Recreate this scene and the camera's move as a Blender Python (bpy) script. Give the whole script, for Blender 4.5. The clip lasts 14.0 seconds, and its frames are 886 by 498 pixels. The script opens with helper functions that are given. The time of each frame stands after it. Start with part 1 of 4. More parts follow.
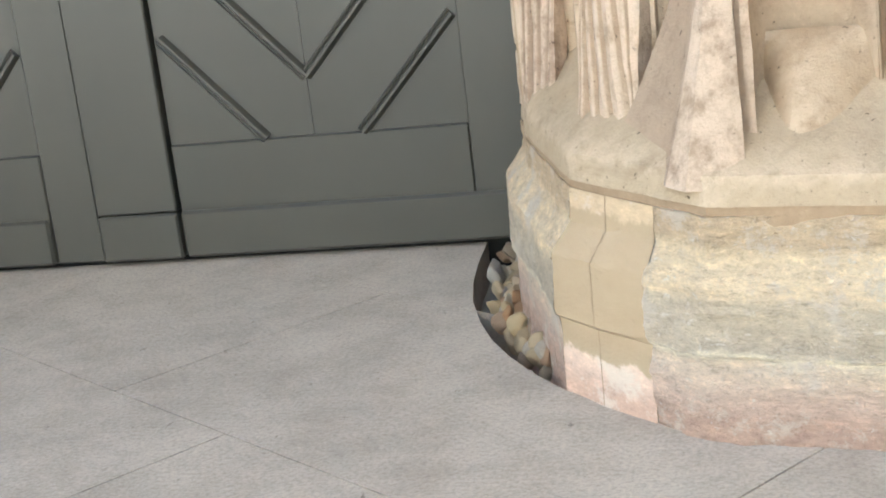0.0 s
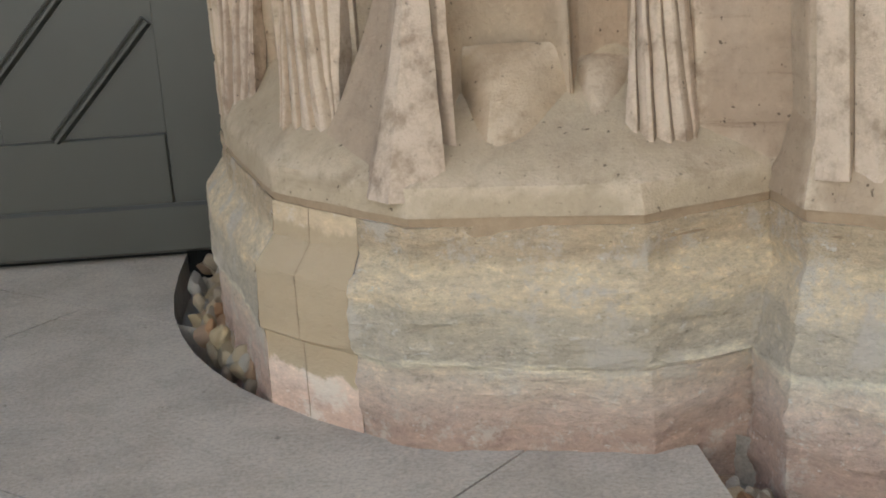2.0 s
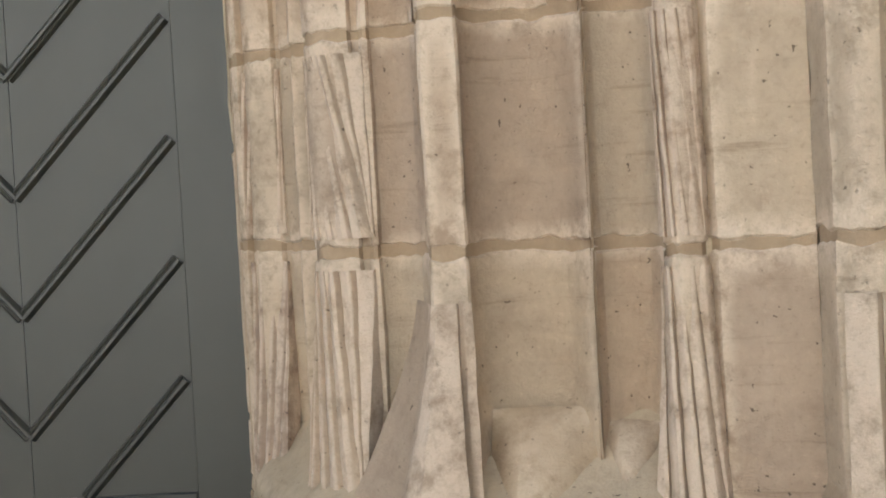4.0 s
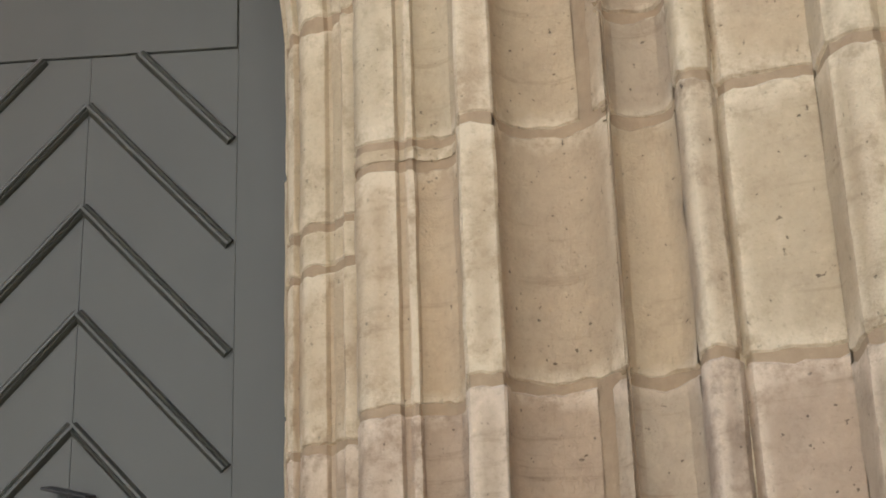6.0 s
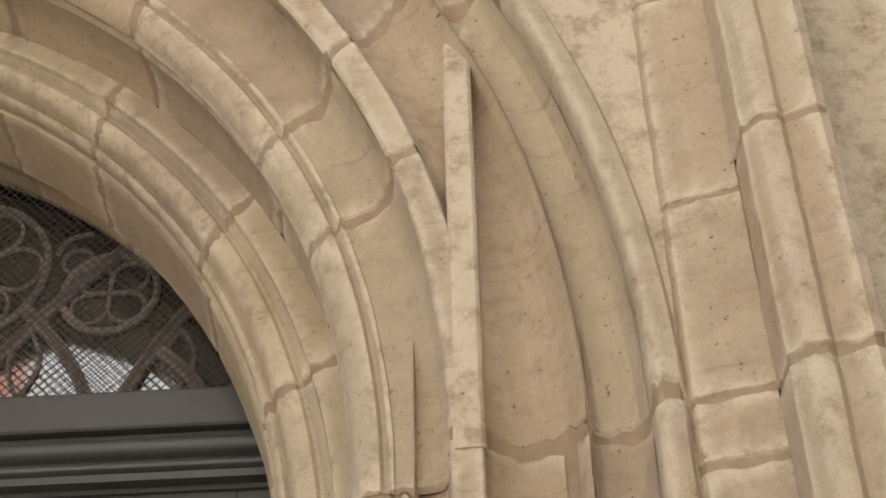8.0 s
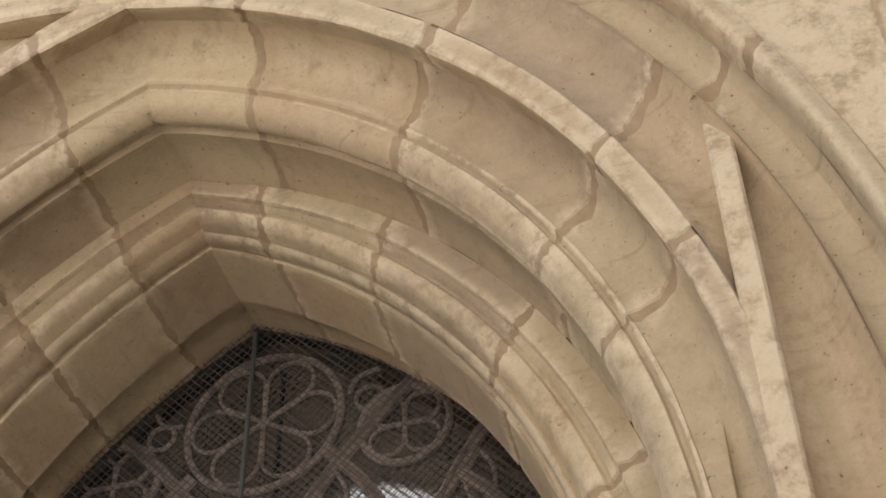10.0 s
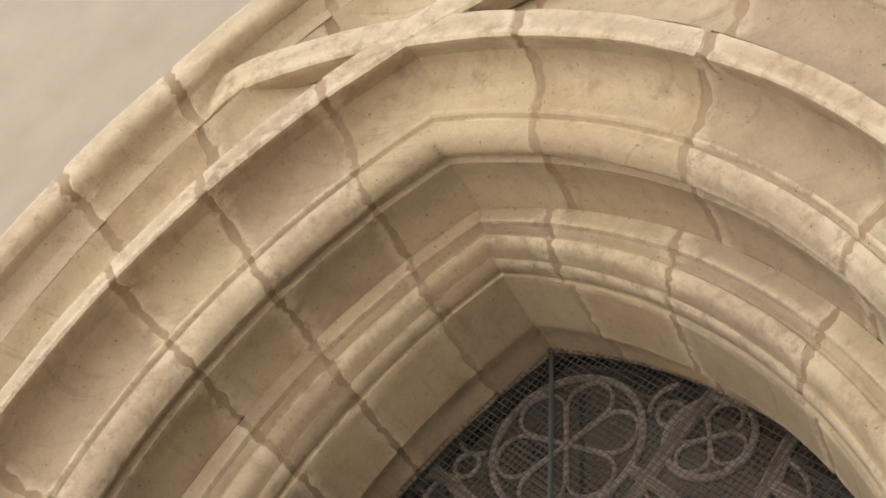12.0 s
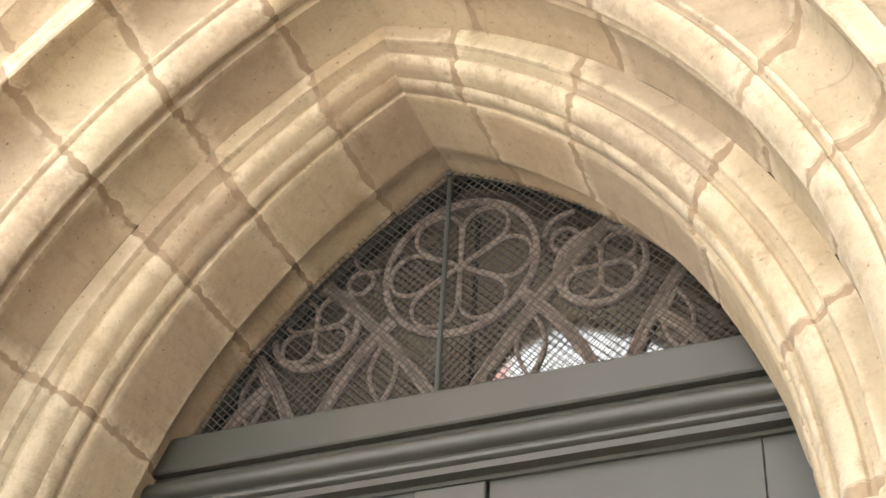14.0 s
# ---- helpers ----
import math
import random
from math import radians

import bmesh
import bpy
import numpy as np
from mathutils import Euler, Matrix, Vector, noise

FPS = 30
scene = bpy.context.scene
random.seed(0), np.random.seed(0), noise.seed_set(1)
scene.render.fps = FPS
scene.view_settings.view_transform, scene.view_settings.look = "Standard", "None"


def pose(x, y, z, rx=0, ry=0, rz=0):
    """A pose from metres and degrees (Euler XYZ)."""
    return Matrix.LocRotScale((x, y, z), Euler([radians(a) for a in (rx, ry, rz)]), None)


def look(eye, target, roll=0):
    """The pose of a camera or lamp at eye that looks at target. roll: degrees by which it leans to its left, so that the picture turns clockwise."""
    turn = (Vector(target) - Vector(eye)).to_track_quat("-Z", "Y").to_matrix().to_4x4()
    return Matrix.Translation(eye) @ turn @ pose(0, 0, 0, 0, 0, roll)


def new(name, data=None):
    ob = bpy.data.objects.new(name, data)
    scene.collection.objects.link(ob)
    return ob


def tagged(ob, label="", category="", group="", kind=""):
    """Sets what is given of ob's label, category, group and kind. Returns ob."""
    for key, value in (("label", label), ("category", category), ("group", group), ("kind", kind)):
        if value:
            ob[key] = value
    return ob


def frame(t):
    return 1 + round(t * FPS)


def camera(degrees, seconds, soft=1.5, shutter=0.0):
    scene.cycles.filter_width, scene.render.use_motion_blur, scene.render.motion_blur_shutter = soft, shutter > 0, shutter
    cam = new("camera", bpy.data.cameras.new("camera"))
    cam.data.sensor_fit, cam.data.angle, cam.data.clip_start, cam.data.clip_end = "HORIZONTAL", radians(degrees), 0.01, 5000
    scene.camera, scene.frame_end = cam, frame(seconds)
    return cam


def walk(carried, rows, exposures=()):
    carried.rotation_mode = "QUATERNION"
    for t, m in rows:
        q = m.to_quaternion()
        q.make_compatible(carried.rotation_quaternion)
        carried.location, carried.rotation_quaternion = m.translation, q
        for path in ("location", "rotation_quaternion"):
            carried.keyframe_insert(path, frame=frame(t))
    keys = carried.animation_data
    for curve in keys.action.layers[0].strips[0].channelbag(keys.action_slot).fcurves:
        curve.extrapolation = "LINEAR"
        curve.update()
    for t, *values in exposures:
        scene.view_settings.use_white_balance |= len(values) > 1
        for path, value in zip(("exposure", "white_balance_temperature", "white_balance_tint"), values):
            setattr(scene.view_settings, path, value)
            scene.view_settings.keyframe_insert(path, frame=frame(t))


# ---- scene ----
cam = camera(33.371, 14.0, soft=1.85)

# seconds, eye x y z, yaw, pitch, lean
PATH = (
    (0.0, 1.2567, -2.6217, 0.7180, -13.089, -15.012, 6.797),
    (0.5, 1.2507, -2.6374, 0.7280, -5.717, -15.896, 5.198),
    (1.0, 1.2487, -2.6409, 0.7337, -0.933, -16.166, 4.643),
    (1.5, 1.2460, -2.6320, 0.7294, -0.419, -16.319, 4.381),
    (2.0, 1.2460, -2.6223, 0.7270, -0.898, -15.928, 4.401),
    (2.2, 1.2483, -2.6190, 0.7287, -0.991, -15.284, 4.375),
    (4.3, 1.2700, -2.6120, 0.7127, -1.900, 1.220, 3.216),
    (4.5, 1.2722, -2.6070, 0.7224, -1.990, 3.075, 3.331),
    (5.0, 1.2830, -2.5924, 0.7476, -2.404, 8.576, 3.103),
    (5.5, 1.2843, -2.5904, 0.7705, -3.103, 14.467, 2.569),
    (6.0, 1.2808, -2.5905, 0.7982, -3.627, 19.861, 2.004),
    (6.5, 1.2766, -2.5960, 0.8159, -3.466, 25.295, 1.873),
    (7.0, 1.2766, -2.5993, 0.8373, -2.766, 30.665, 2.372),
    (7.5, 1.2747, -2.5985, 0.8520, -2.771, 35.626, 1.515),
    (7.7, 1.2753, -2.5994, 0.8553, -2.656, 37.300, 1.359),
    (9.8, 1.2202, -2.5946, 0.8352, -11.603, 43.631, 2.284),
    (10.0, 1.2147, -2.5940, 0.8320, -15.487, 43.928, 1.376),
    (10.5, 1.1998, -2.5955, 0.8238, -24.367, 44.425, -1.235),
    (11.0, 1.1808, -2.5972, 0.8130, -29.807, 44.681, -3.908),
    (11.5, 1.1739, -2.5951, 0.8054, -30.500, 44.875, -5.054),
    (12.0, 1.1701, -2.5939, 0.8039, -30.289, 44.873, -5.026),
    (12.5, 1.1682, -2.5948, 0.8005, -29.441, 43.632, -5.142),
    (13.0, 1.1757, -2.5813, 0.7935, -27.136, 41.310, -4.517),
    (13.5, 1.1759, -2.5763, 0.7960, -25.281, 39.533, -3.804),
    (14.0, 1.1785, -2.5743, 0.7989, -24.720, 38.407, -3.730),
)


def aim(x, y, z, yaw, pitch, lean):
    yaw, pitch = radians(yaw), radians(pitch)
    way = Vector((math.sin(yaw) * math.cos(pitch), math.cos(yaw) * math.cos(pitch), math.sin(pitch)))
    eye = Vector((x, y, z))
    return look(eye, eye + way, -lean)


EXPO = ((0.0, 2.20, 5800, 3), (0.5, 1.82, 5850, 4), (1.0, 1.60, 5850, 4), (2.2, 1.30, 5900, 4), (4.3, 1.46, 5900, 5), (6.2, 1.22, 5900, 7), (7.5, 1.01, 6200, 9), (9.8, 1.04, 6250, 9), (10.5, 1.10, 6250, 9), (11.0, 1.26, 6250, 9), (12.5, 1.50, 6250, 9), (13.2, 1.88, 6150, 7), (14.0, 2.27, 6050, 7))
walk(cam, [(t, aim(*v)) for t, *v in PATH], EXPO)


# ---- light ----
world = bpy.data.worlds.new("sky")
scene.world = world
world.use_nodes = True
wn = world.node_tree
sky = wn.nodes.new("ShaderNodeTexSky")
sky.sky_type, sky.sun_disc = "NISHITA", False
sky.sun_elevation, sky.sun_rotation = radians(62), radians(25)
sky.air_density, sky.dust_density, sky.ozone_density = 1.0, 3.0, 0.5
wn.links.new(sky.outputs[0], wn.nodes["Background"].inputs[0])
wn.nodes["Background"].inputs[1].default_value = 0.13
# the sun stands high behind the church: the portal lies in open shade, lit by the sky and the sunlit paving
sun_data = bpy.data.lights.new("sun", "SUN")
sun_data.energy, sun_data.angle, sun_data.color = 5.0, radians(0.53), (1.0, 0.96, 0.90)
sun = new("sun", sun_data)
sun.matrix_world = look((4.2, 9.0, 18.7), (0, 0, 0))


# ---- materials ----
def material(name, base, rough=0.8, metal=0.0):
    m = bpy.data.materials.new(name)
    m.use_nodes = True
    b = m.node_tree.nodes["Principled BSDF"]
    b.inputs["Base Color"].default_value = (*base, 1)
    b.inputs["Roughness"].default_value = rough
    b.inputs["Metallic"].default_value = metal
    return m, m.node_tree, b


def noise_node(nt, scale, detail=6.0, rough=0.6, stretch=None):
    tc = nt.nodes.new("ShaderNodeTexCoord")
    n = nt.nodes.new("ShaderNodeTexNoise")
    n.inputs["Scale"].default_value, n.inputs["Detail"].default_value, n.inputs["Roughness"].default_value = scale, detail, rough
    if stretch:
        mp = nt.nodes.new("ShaderNodeMapping")
        mp.inputs["Scale"].default_value = stretch
        nt.links.new(tc.outputs["Object"], mp.inputs[0])
        nt.links.new(mp.outputs[0], n.inputs["Vector"])
    else:
        nt.links.new(tc.outputs["Object"], n.inputs["Vector"])
    return n


def ramp_node(nt, source, stops):
    r = nt.nodes.new("ShaderNodeValToRGB")
    while len(r.color_ramp.elements) < len(stops):
        r.color_ramp.elements.new(0.5)
    for e, (p, c) in zip(r.color_ramp.elements, stops):
        e.position, e.color = p, (*c, 1)
    nt.links.new(source, r.inputs[0])
    return r


def mix_node(nt, kind, factor, a, b):
    m = nt.nodes.new("ShaderNodeMix")
    m.data_type, m.blend_type = "RGBA", kind
    if isinstance(factor, float):
        m.inputs[0].default_value = factor
    else:
        nt.links.new(factor, m.inputs[0])
    for socket, v in ((m.inputs[6], a), (m.inputs[7], b)):
        if isinstance(v, tuple):
            socket.default_value = (*v, 1)
        else:
            nt.links.new(v, socket)
    return m


def bump_node(nt, b, heights, distance=0.004, strength=0.6):
    last = None
    for h, s in heights:
        k = nt.nodes.new("ShaderNodeBump")
        k.inputs["Strength"].default_value, k.inputs["Distance"].default_value = s, distance
        nt.links.new(h, k.inputs["Height"])
        if last:
            nt.links.new(last.outputs[0], k.inputs["Normal"])
        last = k
    nt.links.new(last.outputs[0], b.inputs["Normal"])


def stone_material(name, light, dark, tint, stain=0.55, blotch=0.85):
    """Dressed sandstone: blotches, bedding, fine grain, tooling, pits, pale rubbed arrises, each block of its own tone."""
    m, nt, b = material(name, light, 0.9)
    info = nt.nodes.new("ShaderNodeObjectInfo")
    big, mid, fine = noise_node(nt, 4.5, 6, 0.62), noise_node(nt, 22, 8, 0.72), noise_node(nt, 240, 3, 0.7)
    c = ramp_node(nt, big.outputs[0], ((0.30, dark), (0.47, light), (0.60, light), (0.75, tint)))
    tone = ramp_node(nt, info.outputs["Random"], ((0.0, (0.86, 0.83, 0.84)), (0.35, (1.0, 0.93, 0.86)), (0.65, (1.0, 1.0, 0.97)), (1.0, (1.12, 1.10, 1.04))))
    c2 = mix_node(nt, "MULTIPLY", 1.0, c.outputs[0], tone.outputs[0])
    wear = ramp_node(nt, mid.outputs[0], ((0.30, (0.74, 0.71, 0.69)), (0.47, (0.98, 0.98, 0.98)), (0.60, (1.06, 1.06, 1.05)), (0.76, (1.28, 1.28, 1.26))))
    c3 = mix_node(nt, "MULTIPLY", blotch, c2.outputs[2], wear.outputs[0])
    bed = noise_node(nt, 9, 7, 0.7, (0.35, 0.35, 5.0))
    br = ramp_node(nt, bed.outputs[0], ((0.32, (0.50, 0.45, 0.39)), (0.42, (0.98, 0.98, 0.98)), (0.60, (1.02, 1.02, 1.02)), (0.72, (1.16, 1.15, 1.11))))
    c3b = mix_node(nt, "MULTIPLY", stain, c3.outputs[2], br.outputs[0])
    pits = noise_node(nt, 110, 2, 0.5)
    pr = ramp_node(nt, pits.outputs[0], ((0.26, (0.25, 0.23, 0.21)), (0.31, (1, 1, 1))))
    c4 = mix_node(nt, "MULTIPLY", 0.85, c3b.outputs[2], pr.outputs[0])
    grime = noise_node(nt, 2.1, 8, 0.7)
    gr = ramp_node(nt, grime.outputs[0], ((0.56, (0, 0, 0)), (0.74, (0.36, 0.36, 0.36))))
    c5 = mix_node(nt, "MIX", gr.outputs[0], c4.outputs[2], (dark[0] * 0.82, dark[1] * 0.86, dark[2] * 0.95))
    geo = nt.nodes.new("ShaderNodeNewGeometry")
    edge = ramp_node(nt, geo.outputs["Pointiness"], ((0.504, (0, 0, 0)), (0.54, (0.9, 0.9, 0.9))))
    patchy = ramp_node(nt, mid.outputs[0], ((0.38, (0, 0, 0)), (0.55, (1, 1, 1))))
    ef = mix_node(nt, "MULTIPLY", 1.0, edge.outputs[0], patchy.outputs[0])
    c6 = mix_node(nt, "MIX", ef.outputs[2], c5.outputs[2], tuple(min(0.8, v * 1.32) for v in tint))
    speck = noise_node(nt, 120, 7, 0.8)
    sr = ramp_node(nt, speck.outputs[0], ((0.30, (0.62, 0.59, 0.55)), (0.43, (0.97, 0.97, 0.97)), (0.58, (1.03, 1.03, 1.03)), (0.72, (1.35, 1.34, 1.30))))
    c7 = mix_node(nt, "MULTIPLY", 0.6, c6.outputs[2], sr.outputs[0])
    nt.links.new(c7.outputs[2], b.inputs["Base Color"])
    tool = noise_node(nt, 55, 3, 0.6, (1.0, 1.0, 0.18))
    bump_node(nt, b, ((mid.outputs[0], 0.6), (tool.outputs[0], 0.25), (fine.outputs[0], 0.4), (pr.outputs[0], 0.35)), 0.006)
    return m


STONE = stone_material("sandstone_dressed", (0.475, 0.380, 0.255), (0.42, 0.322, 0.208), (0.50, 0.412, 0.285), 0.4, 0.55)
STONE_GREY = stone_material("sandstone_weathered", (0.43, 0.337, 0.24), (0.355, 0.272, 0.192), (0.49, 0.392, 0.285), 0.55, 0.6)
SKIRT_STONE = stone_material("sandstone_skirt", (0.435, 0.345, 0.235), (0.37, 0.285, 0.19), (0.47, 0.38, 0.27), 0.3, 0.55)
STONE_FOOT = stone_material("sandstone_carved", (0.405, 0.312, 0.225), (0.34, 0.255, 0.188), (0.46, 0.365, 0.27), 0.3, 0.7)
MORTAR, _nt, _b = material("lime_mortar", (0.34, 0.245, 0.15), 0.95)
_n = noise_node(_nt, 40, 6, 0.7)
_c = ramp_node(_nt, _n.outputs[0], ((0.3, (0.31, 0.22, 0.135)), (0.6, (0.38, 0.275, 0.17)), (0.8, (0.45, 0.34, 0.22))))
_nt.links.new(_c.outputs[0], _b.inputs["Base Color"])
bump_node(_nt, _b, ((noise_node(_nt, 300, 3).outputs[0], 0.5),), 0.003)


def base_material(repair=False):
    """Worn natural bed of the plinth: beige top, cream and grey-green beds, pink foot, flaked and limed in patches."""
    m, nt, b = material("plinth_repair" if repair else "plinth_stone", (0.4, 0.33, 0.22), 0.92)
    geo = nt.nodes.new("ShaderNodeNewGeometry")
    sep = nt.nodes.new("ShaderNodeSeparateXYZ")
    nt.links.new(geo.outputs["Position"], sep.inputs[0])
    wob = noise_node(nt, 9, 9, 0.72, (0.6, 0.6, 1.6))
    add = nt.nodes.new("ShaderNodeMath")
    add.operation = "MULTIPLY_ADD"
    nt.links.new(wob.outputs[0], add.inputs[0])
    add.inputs[1].default_value = 0.07
    nt.links.new(sep.outputs[2], add.inputs[2])
    rng = nt.nodes.new("ShaderNodeMapRange")
    rng.inputs[1].default_value, rng.inputs[2].default_value = 0.035, 0.335
    nt.links.new(add.outputs[0], rng.inputs[0])
    c = ramp_node(nt, rng.outputs[0], ((0.06, (0.517, 0.369, 0.292)), (0.20, (0.660, 0.522, 0.429)), (0.33, (0.715, 0.605, 0.473)), (0.365, (0.800, 0.737, 0.594)),
                                       (0.39, (0.550, 0.484, 0.380)), (0.56, (0.594, 0.517, 0.391)), (0.62, (0.770, 0.643, 0.451)), (0.78, (0.726, 0.600, 0.413)), (0.82, (0.583, 0.462, 0.314)), (1.0, (0.583, 0.462, 0.308))))
    mid, fine = noise_node(nt, 30, 12, 0.82, (1, 1, 2.4)), noise_node(nt, 170, 4, 0.7)
    pale = ramp_node(nt, mid.outputs[0], ((0.30, (0.50, 0.47, 0.43)), (0.43, (0.95, 0.92, 0.87)), (0.54, (1.10, 1.07, 1.0)), (0.66, (1.45, 1.40, 1.30))))
    c2 = mix_node(nt, "MULTIPLY", 0.9, c.outputs[0], pale.outputs[0])
    speck = noise_node(nt, 95, 8, 0.8)
    sr = ramp_node(nt, speck.outputs[0], ((0.30, (0.45, 0.42, 0.38)), (0.42, (0.95, 0.95, 0.95)), (0.58, (1.04, 1.04, 1.04)), (0.70, (1.5, 1.48, 1.42))))
    c2 = mix_node(nt, "MULTIPLY", 0.25 if repair else 0.8, c2.outputs[2], sr.outputs[0])
    lime = noise_node(nt, 13, 9, 0.75)
    lf = ramp_node(nt, lime.outputs[0], ((0.52, (0, 0, 0)), (0.60, (0.75, 0.75, 0.75))))
    c3 = mix_node(nt, "MIX", lf.outputs[0], c2.outputs[2], (0.68, 0.60, 0.49))
    rel = noise_node(nt, 17, 5, 0.65, (1, 1, 2.6))
    flake = noise_node(nt, 60, 6, 0.7, (1, 1, 1.5))
    ff = ramp_node(nt, flake.outputs[0], ((0.62, (0, 0, 0)), (0.66, (0.8, 0.8, 0.8))))
    crack = noise_node(nt, 16, 6, 0.6, (0.7, 0.7, 4.5))
    ck = ramp_node(nt, crack.outputs[0], ((0.485, (1, 1, 1)), (0.498, (0.55, 0.50, 0.45)), (0.503, (0.55, 0.50, 0.45)), (0.516, (1, 1, 1))))
    if not repair:
        c3 = mix_node(nt, "MIX", ff.outputs[0], c3.outputs[2], (0.76, 0.70, 0.60))
        c3 = mix_node(nt, "MULTIPLY", 0.22, c3.outputs[2], ck.outputs[0])
    if repair:
        zone = nt.nodes.new("ShaderNodeMath")
        zone.operation = "MULTIPLY_ADD"
        nt.links.new(noise_node(nt, 38, 5, 0.6).outputs[0], zone.inputs[0])
        zone.inputs[1].default_value = 0.05
        nt.links.new(sep.outputs[2], zone.inputs[2])
        zf = ramp_node(nt, zone.outputs[0], ((0.086, (0, 0, 0)), (0.092, (1, 1, 1)), (0.275, (1, 1, 1)), (0.282, (0.25, 0.25, 0.25))))
        smooth = ramp_node(nt, wob.outputs[0], ((0.3, (0.41, 0.315, 0.195)), (0.7, (0.46, 0.355, 0.225))))
        c3 = mix_node(nt, "MIX", zf.outputs[0], c3.outputs[2], smooth.outputs[0])
        bump_node(nt, b, ((rel.outputs[0], 0.25), (fine.outputs[0], 0.35)), 0.008)
    else:
        bump_node(nt, b, ((rel.outputs[0], 0.9), (ck.outputs[0], 0.25), (lime.outputs[0], 0.6), (speck.outputs[0], 0.5), (fine.outputs[0], 0.45)), 0.016)
    nt.links.new(c3.outputs[2], b.inputs["Base Color"])
    return m


BASE = base_material()
REPAIRED = base_material(True)


def plaster_material():
    m, nt, b = material("lime_plaster", (0.50, 0.41, 0.29), 0.93)
    big, mid = noise_node(nt, 3, 5), noise_node(nt, 60, 5)
    c = ramp_node(nt, big.outputs[0], ((0.3, (0.34, 0.28, 0.205)), (0.7, (0.41, 0.34, 0.255))))
    nt.links.new(c.outputs[0], b.inputs["Base Color"])
    bump_node(nt, b, ((mid.outputs[0], 0.4), (big.outputs[0], 0.4)), 0.006)
    return m


PLASTER = plaster_material()


def paint_material(name, base):
    m, nt, b = material(name, base, 0.5)
    grain, big = noise_node(nt, 30, 5, 0.6, (1, 1, 0.06)), noise_node(nt, 4, 4)
    c = ramp_node(nt, big.outputs[0], ((0.3, tuple(v * 0.93 for v in base)), (0.7, tuple(v * 1.06 for v in base))))
    nt.links.new(c.outputs[0], b.inputs["Base Color"])
    rr = ramp_node(nt, grain.outputs[0], ((0.3, (0.34,) * 3), (0.7, (0.42,) * 3)))
    nt.links.new(rr.outputs[0], b.inputs["Roughness"])
    bump_node(nt, b, ((grain.outputs[0], 0.12),), 0.002)
    return m


PAINT = paint_material("grey_olive_door_paint", (0.056, 0.054, 0.042))
# near-black with shade put into its colour, for the door gap and the interior
DARK, _, _ = material("shade_black", (0.012, 0.012, 0.011), 0.9)
IRON, _nt, _b = material("wrought_iron", (0.05, 0.047, 0.045), 0.5, 0.6)
WIRE, _, _ = material("wire", (0.095, 0.085, 0.072), 0.7, 0.2)
STEEL, _, _ = material("painted_bar", (0.055, 0.058, 0.048), 0.6)
LEAD, _, _ = material("window_frame_paint", (0.028, 0.030, 0.024), 0.7)
TRACERY = stone_material("tracery_wood_paint", (0.19, 0.145, 0.115), (0.15, 0.118, 0.09), (0.23, 0.18, 0.145))
GLASS, _, _b = material("old_glass", (0.03, 0.028, 0.026), 0.06)
_b.inputs["IOR"].default_value = 2.2
_b.inputs["Specular IOR Level"].default_value = 1.0


def slab_material():
    m, nt, b = material("granite_slab", (0.36, 0.345, 0.32), 0.75)
    big, mid, fine = noise_node(nt, 2.2, 5, 0.6), noise_node(nt, 38, 6, 0.8), noise_node(nt, 150, 3, 0.8)
    c = ramp_node(nt, big.outputs[0], ((0.3, (0.42, 0.375, 0.31)), (0.7, (0.505, 0.45, 0.37))))
    s = ramp_node(nt, fine.outputs[0], ((0.34, (0.55, 0.54, 0.53)), (0.5, (1, 1, 1)), (0.68, (1.35, 1.33, 1.3))))
    c2 = mix_node(nt, "MULTIPLY", 0.5, c.outputs[0], s.outputs[0])
    st = ramp_node(nt, mid.outputs[0], ((0.32, (0.72, 0.71, 0.69)), (0.48, (1, 1, 1)), (0.7, (1.12, 1.12, 1.1))))
    c3 = mix_node(nt, "MULTIPLY", 0.4, c2.outputs[2], st.outputs[0])
    flecks = noise_node(nt, 46, 4, 0.7, (1.0, 0.45, 1.0))
    fk = ramp_node(nt, flecks.outputs[0], ((0.29, (0.45, 0.43, 0.41)), (0.35, (1, 1, 1)), (0.66, (1, 1, 1)), (0.73, (1.3, 1.3, 1.28))))
    c4 = mix_node(nt, "MULTIPLY", 0.9, c3.outputs[2], fk.outputs[0])
    worn = noise_node(nt, 7, 7, 0.7)
    wk = ramp_node(nt, worn.outputs[0], ((0.35, (0.84, 0.83, 0.82)), (0.6, (1.05, 1.05, 1.05))))
    c5 = mix_node(nt, "MULTIPLY", 1.0, c4.outputs[2], wk.outputs[0])
    nt.links.new(c5.outputs[2], b.inputs["Base Color"])
    bump_node(nt, b, ((fine.outputs[0], 0.25), (mid.outputs[0], 0.2), (fk.outputs[0], 0.3)), 0.003)
    return m


SLAB = slab_material()
PAVING, _nt, _b = material("pale_paving", (0.42, 0.39, 0.34), 0.9)
_c = ramp_node(_nt, noise_node(_nt, 3, 6).outputs[0], ((0.3, (0.36, 0.33, 0.29)), (0.7, (0.46, 0.43, 0.38))))
_nt.links.new(_c.outputs[0], _b.inputs["Base Color"])


